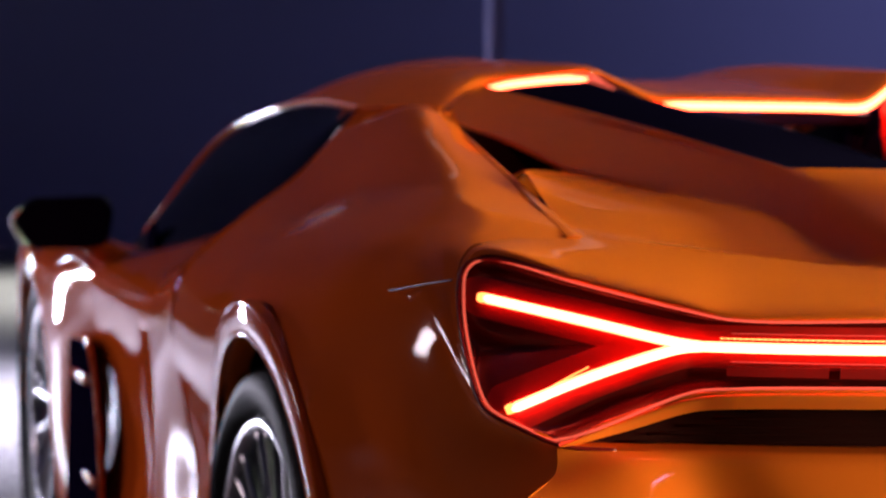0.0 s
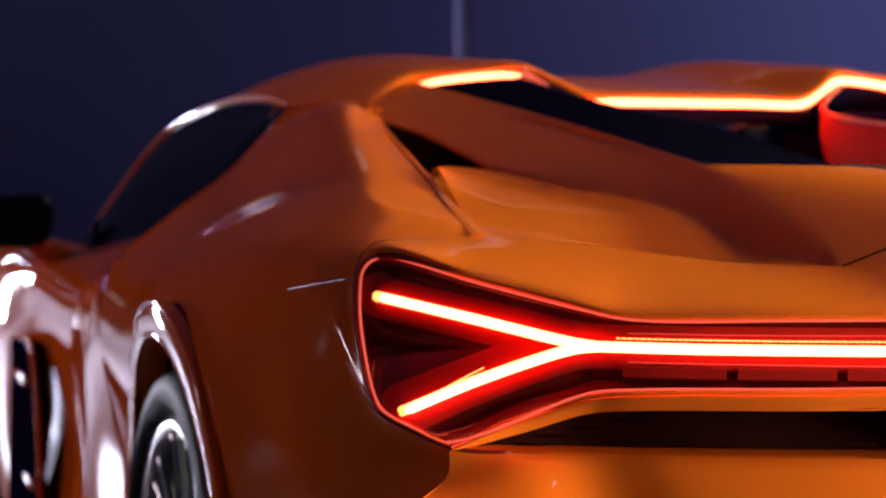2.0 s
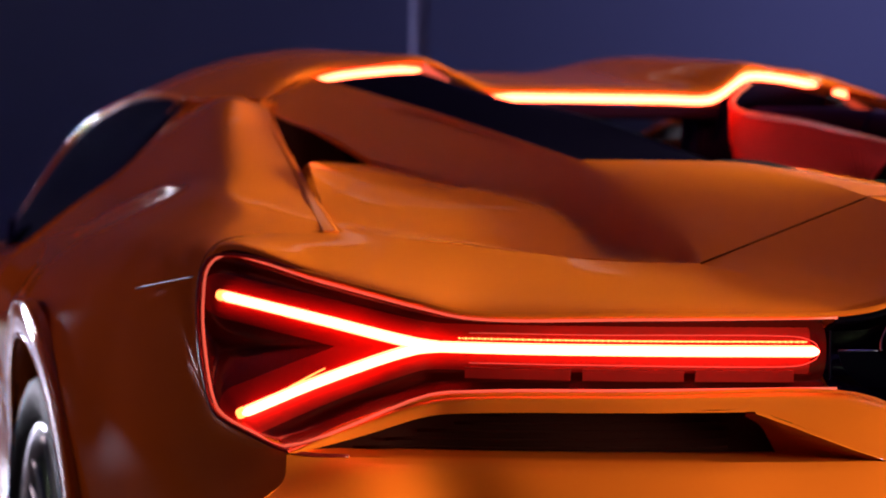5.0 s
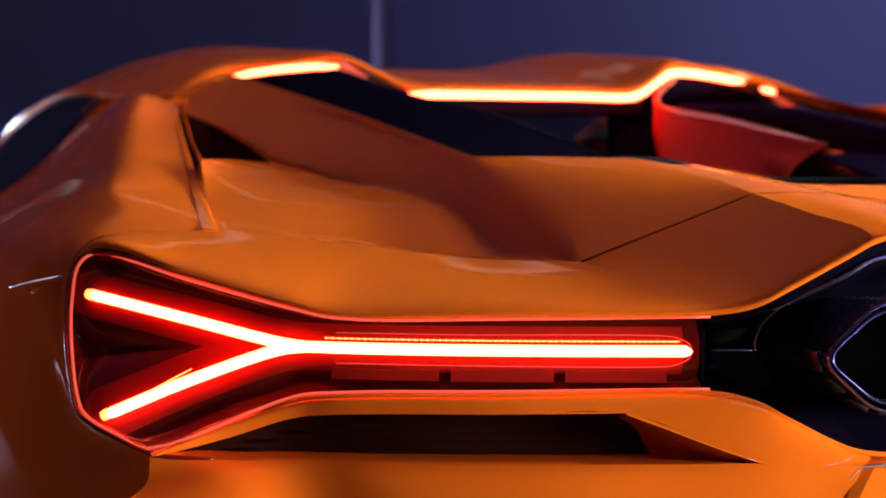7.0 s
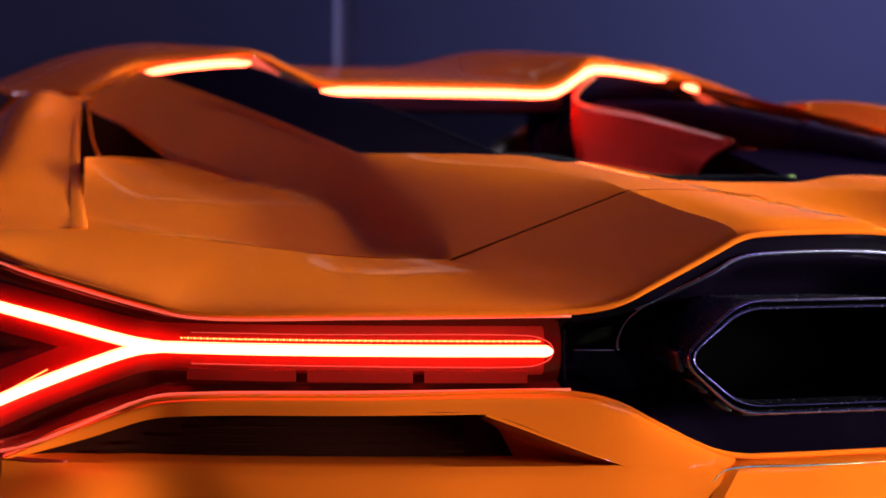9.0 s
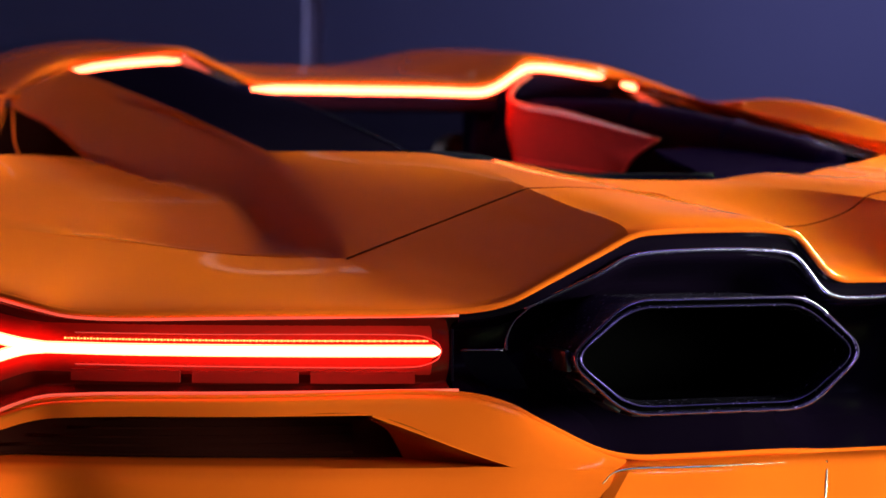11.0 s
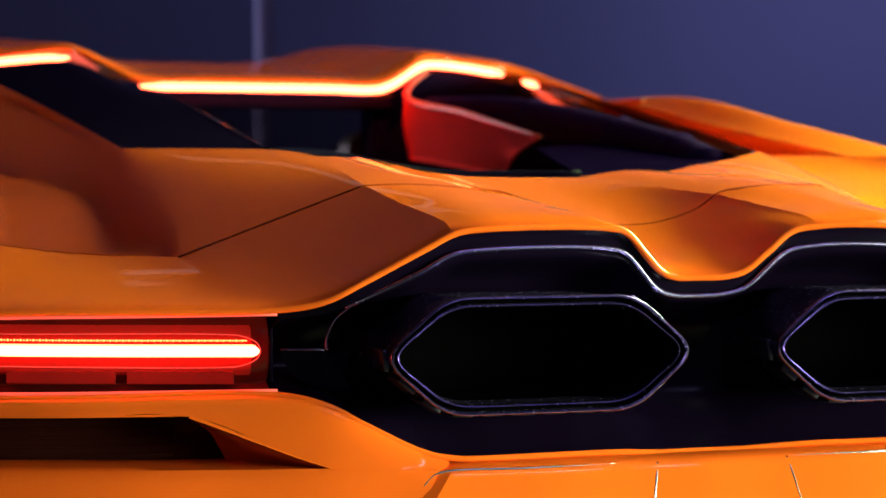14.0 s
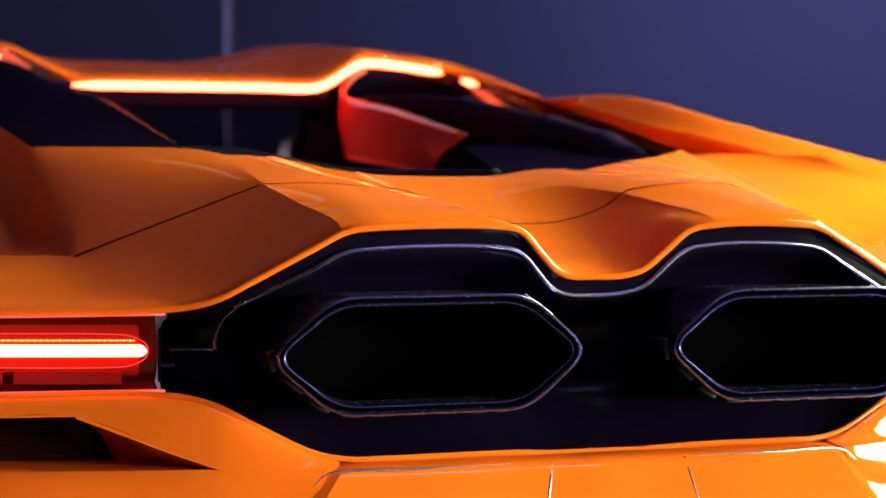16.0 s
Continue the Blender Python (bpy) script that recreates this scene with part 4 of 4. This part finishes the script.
def seat(x):
    bm = bmesh.new()
    rows = [[(x - 0.20, 1.95, 0.62), (x - 0.2, 1.92, 0.80), (x - 0.12, 1.90, 0.92), (x - 0.10, 1.90, 1.0), (x, 1.90, 1.015)], [(x - 0.20, 2.05, 0.62), (x - 0.2, 2.02, 0.80), (x - 0.12, 2.0, 0.92), (x - 0.10, 1.99, 1.0), (x, 1.99, 1.015)]]
    sheet(bm, [rows[0], rows[1]], 5, 3)
    sheet(bm, [[(2 * x - p[0], p[1], p[2]) for p in r] for r in rows], 5, 3)
    g = rows[0]
    sheet(bm, [g, [(2 * x - p[0], p[1], p[2]) for p in g]], 5, 3)
    part("seat_back", bm, SATIN, car, "dark seat back", weld=0.001)


# flank sections from the top down, nose last
AT_LAMP = [(-0.9095, 0.3765, 0.853), (-0.9125, 0.370, 0.843), (-0.9155, 0.362, 0.828), (-0.9195, 0.345, 0.807), (-0.9235, 0.300, 0.760), (-0.9215, 0.262, 0.7257), (-0.8945, 0.2215, 0.7065), (-0.862, 0.1955, 0.6925), (-0.868, 0.182, 0.666), (-0.912, 0.170, 0.630), (-0.930, 0.150, 0.36)]
AT_CORNER = [(-0.874, 0.4225, 0.8845), (-0.886, 0.428, 0.882), (-0.896, 0.436, 0.878), (-0.906, 0.444, 0.871), (-0.926, 0.445, 0.853), (-0.938, 0.425, 0.808), (-0.943, 0.385, 0.745), (-0.945, 0.36, 0.68), (-0.945, 0.345, 0.62), (-0.94, 0.34, 0.5), (-0.935, 0.33, 0.36)]
AT_FOOT = [(-0.757, 0.4372, 0.8927), (-0.805, 0.495, 0.906), (-0.838, 0.515, 0.909), (-0.882, 0.54, 0.897), (-0.932, 0.565, 0.862), (-0.96, 0.57, 0.81), (-0.976, 0.572, 0.745), (-0.983, 0.572, 0.67), (-0.986, 0.565, 0.58), (-0.982, 0.56, 0.46), (-0.96, 0.56, 0.34)]
AT_HAUNCH = [(-0.727, 0.63, 0.9255), (-0.806, 0.635, 0.935), (-0.832, 0.615, 0.930), (-0.88, 0.64, 0.904), (-0.936, 0.665, 0.866), (-0.972, 0.68, 0.81), (-0.995, 0.69, 0.745), (-1.005, 0.69, 0.665), (-1.008, 0.69, 0.58), (-1.003, 0.68, 0.46), (-0.975, 0.68, 0.32)]
AT_WHEEL = [(-0.7, 0.8, 0.955), (-0.78, 0.8, 0.963), (-0.812, 0.785, 0.944), (-0.875, 0.805, 0.905), (-0.932, 0.83, 0.864), (-0.978, 0.85, 0.81), (-1.007, 0.865, 0.745), (-1.016, 0.87, 0.66), (-1.018, 0.87, 0.58), (-1.01, 0.86, 0.46), (-0.98, 0.86, 0.3)]
AT_AXLE = [(-0.645, 1.13, 1.006), (-0.726, 1.08, 1.014), (-0.8, 1.03, 0.941), (-0.87, 1.06, 0.896), (-0.925, 1.09, 0.858), (-0.975, 1.1, 0.808), (-1.004, 1.1, 0.745), (-1.008, 1.1, 0.66), (-1.003, 1.1, 0.58), (-0.99, 1.1, 0.46), (-0.97, 1.1, 0.3)]
AT_TAB = [(-0.585, 1.475, 1.059), (-0.684, 1.330, 1.053), (-0.798, 1.380, 0.918), (-0.868, 1.350, 0.875), (-0.915, 1.365, 0.845), (-0.953, 1.370, 0.803), (-0.985, 1.370, 0.745), (-0.993, 1.350, 0.660), (-0.980, 1.340, 0.580), (-0.965, 1.34, 0.46), (-0.96, 1.34, 0.24)]
AT_DOOR = [(-0.640, 1.735, 1.066), (-0.684, 1.750, 1.020), (-0.745, 1.757, 0.953), (-0.845, 1.740, 0.882), (-0.895, 1.730, 0.842), (-0.945, 1.720, 0.798), (-0.972, 1.700, 0.730), (-0.968, 1.700, 0.650), (-0.950, 1.70, 0.570), (-0.93, 1.70, 0.45), (-0.96, 1.70, 0.20)]
FLANK = [AT_LAMP, AT_CORNER, AT_FOOT, AT_HAUNCH, AT_WHEEL, AT_AXLE, AT_TAB, AT_DOOR]
DOOR_BACK = [(-0.742, 1.990, 0.884), (-0.780, 2.000, 0.868), (-0.850, 2.000, 0.815), (-0.945, 2.000, 0.728), (-0.950, 2.000, 0.640), (-0.945, 2.00, 0.540), (-0.940, 2.00, 0.40), (-0.950, 2.00, 0.18)]
DOOR_MID = [(-0.760, 2.300, 0.836), (-0.790, 2.300, 0.826), (-0.860, 2.300, 0.775), (-0.928, 2.300, 0.712), (-0.927, 2.300, 0.630), (-0.912, 2.30, 0.540), (-0.900, 2.30, 0.38), (-0.940, 2.30, 0.18)]
DOOR_FRONT = [(-0.790, 2.850, 0.778), (-0.820, 2.850, 0.774), (-0.880, 2.850, 0.762), (-0.930, 2.850, 0.733), (-0.928, 2.850, 0.650), (-0.908, 2.85, 0.550), (-0.895, 2.85, 0.38), (-0.930, 2.85, 0.18)]
AT_FRONT_ARCH = [(-0.770, 3.300, 0.760), (-0.840, 3.260, 0.765), (-0.920, 3.240, 0.755), (-0.962, 3.220, 0.722), (-0.970, 3.200, 0.610), (-0.965, 3.19, 0.480), (-0.96, 3.19, 0.34), (-0.95, 3.19, 0.18)]
AT_FRONT_AXLE = [(-0.720, 3.660, 0.755), (-0.840, 3.660, 0.775), (-0.930, 3.660, 0.760), (-0.975, 3.660, 0.720), (-0.980, 3.660, 0.600), (-0.97, 3.66, 0.480), (-0.96, 3.66, 0.34), (-0.95, 3.66, 0.18)]
AT_NOSE = [(-0.600, 4.300, 0.640), (-0.720, 4.280, 0.640), (-0.830, 4.260, 0.620), (-0.900, 4.240, 0.560), (-0.920, 4.220, 0.480), (-0.92, 4.20, 0.400), (-0.91, 4.20, 0.30), (-0.90, 4.20, 0.18)]
DOOR = [[AT_DOOR[i] for i in (0, 2, 3, 5, 6, 8, 9, 10)], DOOR_BACK, DOOR_MID, DOOR_FRONT, AT_FRONT_ARCH, AT_FRONT_AXLE, AT_NOSE]
AXLE_REAR, AXLE_FRONT, ARCH_REAR = (1.003, 0.350), (3.640, 0.345), (0.955, 0.395)


def cut_arch(bm, cy, cz, r):
    """Cuts a round wheel opening into a skin and draws its edge onto the circle."""
    dead = [f for f in bm.faces if (lambda c: (c.y - cy) ** 2 + (c.z - cz) ** 2 < r * r)(f.calc_center_median())]
    bmesh.ops.delete(bm, geom=dead, context="FACES")
    for v in bm.verts:
        d = math.hypot(v.co.y - cy, v.co.z - cz)
        if v.is_boundary and d < r * 1.10 and d > r * 0.86:
            k = r / d
            v.co.y, v.co.z = cy + (v.co.y - cy) * k, cz + (v.co.z - cz) * k


def flank(side):
    bm = bmesh.new()
    sheet(bm, FLANK, 8, 12, side=side)
    cut_arch(bm, *ARCH_REAR, 0.372)
    part("rear_fender", bm, PAINT, car, thick=0.003, weld=0.0005, out=(-side, 0, 0.6))
    bm = bmesh.new()
    tube(bm, crom([(side * x, y, z) for x, y, z in ((-0.7570, 0.4368, 0.8932), (-0.8200, 0.4380, 0.8900), (-0.8740, 0.4222, 0.8851), (-0.8960, 0.4000, 0.8715), (-0.9095, 0.3765, 0.8536))], 6), 0.0006, 6)
    part("panel_gap", bm, GAP, car)
    bm = bmesh.new()
    sheet(bm, DOOR[:4], 10, 10, side=side)
    part("door", bm, PAINT, car, thick=0.006)
    bm = bmesh.new()
    sheet(bm, [[(x, y + (0.003 if i == 0 else 0), z) for x, y, z in r] for i, r in enumerate(DOOR[3:])], 10, 12, side=side)
    cut_arch(bm, *AXLE_FRONT, 0.395)
    part("front_fender", bm, PAINT, car, thick=0.006)
    for run in (((-0.963, 3.200, 0.735), (-0.948, 3.050, 0.756), (-0.934, 2.900, 0.738), (-0.931, 2.660, 0.714), (-0.931, 2.300, 0.714), (-0.936, 2.150, 0.717)),
                ((-0.952, 1.900, 0.738), (-0.955, 1.780, 0.757), (-0.953, 1.600, 0.778))):
        bm = bmesh.new()
        tube(bm, [(side * p[0], p[1], p[2]) for p in crom(run, 8)], 0.0030, 8, flat=0.7)
        part("door_crease", bm, PAINT, car)
    # arch flares and liners
    for (cy, cz), r, xs, name in ((ARCH_REAR, 0.350, -1.006, "rear_arch_flare"), (AXLE_FRONT, 0.370, -0.974, "front_arch_flare")):
        bm = bmesh.new()
        rows = []
        for dr, dx in ((-0.004, 0.030), (-0.004, 0.004), (0.002, -0.010), (0.008, -0.013), (0.036, -0.013), (0.043, -0.010), (0.048, 0.004)):
            row = []
            for a in np.linspace(-0.25, math.pi + 0.25, 40):
                tuck = 0.016 * max(0.0, math.cos(a)) ** 2 + 0.05 * max(0.0, -math.sin(a - 0.0)) + 0.035 * max(0.0, -math.cos(a)) ** 2
                row.append((xs + dx + tuck, cy - (r + dr) * math.cos(a), cz + (r + dr) * math.sin(a)))
            rows.append(row)
        sheet(bm, rows, 2, 3, side=side)
        part(name, bm, PAINT, car)
        for dr, dx, w in ((0.001, -0.009, 0.0034), (0.044, -0.010, 0.0032)):
            bm = bmesh.new()
            run = []
            for a in np.linspace(-0.25, math.pi + 0.25, 64):
                tuck = 0.016 * max(0.0, math.cos(a)) ** 2 + 0.05 * max(0.0, -math.sin(a)) + 0.035 * max(0.0, -math.cos(a)) ** 2
                run.append((side * (xs + dx + tuck), cy - (r + dr) * math.cos(a), cz + (r + dr) * math.sin(a)))
            tube(bm, run, w, 10)
            part("arch_bead", bm, PAINT, car)
        bm = bmesh.new()
        lathe(bm, [(r - 0.002, 0.012), (r + 0.006, 0.10), (r + 0.006, 0.34), (0.10, 0.345)], (xs, cy, cz), 48, side)
        part("arch_liner", bm, FUNNEL, car)
    # steel rod stands in for the highlight on the fender and bumper cut line
    bm = bmesh.new()
    tube(bm, crom([(side * x, y, z) for x, y, z in ((-0.9160, 0.3745, 0.8495), (-0.9332, 0.4221, 0.8424), (-0.9542, 0.4823, 0.8323))], 8), 0.0012, 6)
    part("cut_line_glint", bm, STEEL, car)
    # blade edge behind the side window
    bm = bmesh.new()
    rows = [[(-0.586, 1.475, 1.059), (-0.646, 1.130, 1.006), (-0.701, 0.800, 0.955), (-0.762, 0.432, 0.8925)],
            [(-0.582, 1.468, 1.058), (-0.641, 1.122, 1.004), (-0.694, 0.792, 0.953), (-0.747, 0.430, 0.8920)],
            [(-0.576, 1.490, 1.035), (-0.636, 1.150, 0.986), (-0.690, 0.815, 0.935), (-0.742, 0.440, 0.8860)]]
    sheet(bm, rows, 8, 4, side=side)
    sharp(part("blade_edge", bm, PAINT, car, thick=0.003), 40)
    bm = bmesh.new()
    box(bm, pose(side * -0.588, 1.428, 1.0535, 0, -4, side * 60), 0.085, 0.014, 0.007, 0.002)
    part("blade_tab", bm, PAINT, car)
    bm = bmesh.new()
    tube(bm, crom([(side * x, y, z) for x, y, z in ((-0.570, 1.472, 1.050), (-0.585, 1.360, 1.020), (-0.598, 1.250, 0.985), (-0.600, 1.200, 0.968))], 8), 0.0035, 8, flat=0.5)
    part("duct_rim", bm, PAINT, car)
    bm = bmesh.new()
    sheet(bm, [[(-0.60, 1.52, 1.04), (-0.66, 1.30, 0.95)], [(-0.46, 1.60, 1.04), (-0.46, 1.32, 0.93)]], 4, 4, side=side)
    part("intake_duct", bm, GRILLE, car, "black duct behind the blade", thick=0.004)
    # side window
    bm = bmesh.new()
    low = [(-0.648, 1.745, 1.055), (-0.742, 1.990, 0.884), (-0.760, 2.300, 0.838), (-0.788, 2.850, 0.782), (-0.770, 3.250, 0.764)]
    top = [(-0.636, 1.760, 1.064), (-0.628, 2.050, 1.082), (-0.634, 2.420, 1.076), (-0.664, 2.850, 1.010), (-0.745, 3.260, 0.800)]
    mid = [tuple(0.5 * (p + q) - (0.012 if k == 0 else 0) for k, (p, q) in enumerate(zip(a, b))) for a, b in zip(low, top)]
    sheet(bm, [low, mid, top], 8, 6, side=side)
    part("side_window", bm, DARKGLASS, car, "dark tinted side window", thick=0.004)
    bm = bmesh.new()
    tube(bm, [(side * (p[0] - 0.004), p[1], p[2] + 0.004) for p in crom(top, 8)], 0.0042, 8)
    part("window_frame", bm, PAINT, car)
    # steel rod in place of the reflection along the painted window base
    bm = bmesh.new()
    tube(bm, [(side * (p[0] - 0.006), p[1], p[2] - 0.002) for p in crom(low, 8)], 0.003, 8)
    part("window_base_glint", bm, STEEL, car, "slim steel rod for the highlight under the side window")
    bm = bmesh.new()
    rows = [[(x - 0.002, y, z + 0.006) for x, y, z in top], [(-0.615, 1.760, 1.080), (-0.606, 2.050, 1.090), (-0.612, 2.420, 1.078), (-0.632, 2.850, 1.010), (-0.735, 3.320, 0.800)]]
    sheet(bm, rows, 8, 4, side=side)
    part("cant_rail", bm, PAINT, car, thick=0.006)
    # air inlet behind the front wheel
    bm = bmesh.new()
    cut = [[(-0.952, 3.02, 0.575), (-0.948, 2.91, 0.585), (-0.944, 2.80, 0.578)], [(-0.954, 3.02, 0.43), (-0.948, 2.86, 0.43), (-0.942, 2.69, 0.43)], [(-0.960, 3.02, 0.20), (-0.957, 2.80, 0.20), (-0.953, 2.56, 0.20)]]
    sheet(bm, cut, 4, 6, side=side)
    inlet = part("side_inlet", bm, FUNNEL, car, "black air inlet with slats", thick=0.02)
    bm = bmesh.new()
    tube(bm, crom([(side * (x - 0.004), y, z) for x, y, z in [cut[0][0], cut[0][1], cut[0][2], cut[1][2], cut[2][2]]], 6), 0.0055, 8)
    part("inlet_frame", bm, PAINT, inlet)
    for z in (0.505, 0.300):
        bm = bmesh.new()
        k = (0.578 - z) / 0.378
        box(bm, pose(side * -0.956, 2.91 - 0.11 * k, z), 0.012, 0.19 + 0.22 * k, 0.020, 0.003)
        part("slat", bm, PAINT, inlet)
    # mirror
    mirror = new("door_mirror")
    mirror.parent = car
    tagged(mirror, "black door mirror on a slim arm")
    bm = bmesh.new()
    sec = rounded([(-1.112, 0.850), (-1.070, 0.896), (-0.915, 0.902), (-0.893, 0.870), (-0.905, 0.800), (-0.935, 0.785), (-1.075, 0.787)], 0.02)
    rings = []
    for y, k in ((2.800, 0.93), (2.806, 1.0), (2.84, 1.0), (2.90, 0.92), (2.95, 0.66), (2.97, 0.3)):
        rings.append([bm.verts.new((side * (-1.0 + (p[0] + 1.0) * k), y, 0.845 + (p[1] - 0.845) * k)) for p in sec])
    for a, b in zip(rings, rings[1:]):
        for k in range(len(sec)):
            bm.faces.new((a[k], a[(k + 1) % len(sec)], b[(k + 1) % len(sec)], b[k]))
    bm.faces.new(rings[-1])
    part("shell", bm, BLACK, mirror)
    # the glass's dark reflection is put into its colour: gloss black, no mirror
    bm = bmesh.new()
    bm.faces.new([bm.verts.new((side * (-1.0 + (p[0] + 1.0) * 0.93), 2.803, 0.845 + (p[1] - 0.845) * 0.93)) for p in sec])
    part("mirror_glass", bm, FASCIA, mirror, smooth=False)
    bm = bmesh.new()
    tube(bm, crom([(side * x, y, z) for x, y, z in ((-0.94, 2.86, 0.80), (-0.90, 2.88, 0.772), (-0.85, 2.90, 0.752), (-0.80, 2.92, 0.745))], 6), 0.026, 10)
    part("arm", bm, PAINT, mirror)
    bm = bmesh.new()
    sheet(bm, [[(-0.792, 2.86, 0.778), (-0.786, 3.02, 0.772)], [(-0.790, 2.88, 0.845), (-0.784, 3.00, 0.820)]], 4, 4, side=side)
    part("quarter_panel", bm, FUNNEL, mirror, "black triangular panel at the window's front corner", thick=0.006)
    # added steel rod imitates a white highlight on the black shell
    bm = bmesh.new()
    tube(bm, crom([(side * x, 2.804, z) for x, z in ((-1.092, 0.876), (-1.110, 0.850), (-1.100, 0.820), (-1.078, 0.790))], 6), 0.006, 8)
    part("trim", bm, STEEL, mirror, "steel rod for the highlight on the mirror's outer edge")


def wheel(side, centre, radius, rim, width, face):
    cy, cz = centre
    w = new("wheel")
    w.parent = car
    tagged(w, "alloy wheel with slim forked spokes and low tyre")
    bm = bmesh.new()
    prof = [(rim - 0.005, 0.02), (rim + 0.010, 0.004), (radius - 0.045, -0.010), (radius - 0.018, -0.004), (radius - 0.004, 0.014), (radius, 0.035), (radius, width - 0.03), (radius - 0.02, width), (rim, width)]
    lathe(bm, prof, (face, cy, cz), 72, side)
    part("tyre", bm, RUBBER, w)
    bm = bmesh.new()
    lathe(bm, [(rim + 0.004, 0.010), (rim + 0.001, 0.002), (rim - 0.010, 0.004), (rim - 0.018, 0.014), (rim - 0.024, 0.04), (rim - 0.03, width * 0.8)], (face, cy, cz), 72, side)
    part("rim", bm, ALLOY, w)
    bm = bmesh.new()
    lathe(bm, [(0.005, 0.030), (0.030, 0.030), (0.036, 0.036), (0.060, 0.040), (0.066, 0.060), (0.066, 0.12)], (face, cy, cz), 40, side)
    part("hub", bm, ALLOY, w)
    bm = bmesh.new()
    lathe(bm, [(0.08, 0.13), (0.19, 0.13), (0.19, 0.155), (0.08, 0.155)], (face, cy, cz), 48, side)
    part("brake_disc", bm, STEEL, w)
    for k in range(10):
        a = 2 * math.pi * (k + 0.3) / 10
        for da in (-0.11, 0.11):
            bm = bmesh.new()
            run = []
            for f, tw in ((0.05, 0.0), (0.12, 0.25), (0.19, 0.7), (rim - 0.008, 1.0)):
                b = a + da * tw
                run.append((side * (face + 0.045 - 0.030 * (f / rim)), cy + f * math.cos(b), cz + f * math.sin(b)))
            tube(bm, crom(run, 4), 0.0085, 6, flat=1.0)
            part("spoke", bm, ALLOY, w)


CLEAR = bpy.data.materials.new("tinted_clear_glass")
CLEAR.use_nodes = True
_b = CLEAR.node_tree.nodes["Principled BSDF"]
_b.inputs["Base Color"].default_value = (0.50, 0.46, 0.44, 1)
_b.inputs["Transmission Weight"].default_value = 1.0
_b.inputs["Roughness"].default_value = 0.02
_b.inputs["IOR"].default_value = 1.05

for side in (1, -1):
    fender_top(side)
    deck(side)
    tail_lamp(side)
    tailpipe(side)
    bumper(side)
    engine_bay(side)
    flank(side)
    wheel(side, AXLE_REAR, 0.352, 0.275, 0.34, -0.985)
    wheel(side, AXLE_FRONT, 0.345, 0.265, 0.26, -0.945)
valley()
rim_edge()
fascia()
bumper_middle()
roof()
bay_floor()
seat(-0.38)
seat(0.38)


def underside():
    bm = bmesh.new()
    box(bm, pose(0, 2.3, 0.16), 1.7, 4.2, 0.06, 0.01)
    part("floor_pan", bm, SATIN, car)
    bm = bmesh.new()
    sheet(bm, [[(-0.74, 3.42, 0.757), (0, 3.70, 0.775), (0.74, 3.42, 0.757)], [(-0.72, 3.66, 0.752), (0, 3.9, 0.735), (0.72, 3.66, 0.752)], [(-0.60, 4.30, 0.638), (0, 4.5, 0.60), (0.60, 4.30, 0.638)], [(-0.55, 4.75, 0.45), (0, 4.9, 0.42), (0.55, 4.75, 0.45)], [(-0.55, 4.75, 0.14), (0, 4.9, 0.14), (0.55, 4.75, 0.14)]], 8, 8)
    part("bonnet", bm, PAINT, car, thick=0.006)


underside()

# the valley between the crowns opens more gently on its right
for ob in car.children:
    if ob.name.split(".")[0] in ("rear_panel", "engine_lid_shoulder", "engine_lid_middle", "panel_gap", "tail_edge", "tail_fascia", "funnel_lip"):
        for v in ob.data.vertices:
            if 0 < v.co.x < 0.205:
                v.co.x = float(np.interp(v.co.x, (0, 0.034, 0.09, 0.205), (0, 0.050, 0.124, 0.205)))
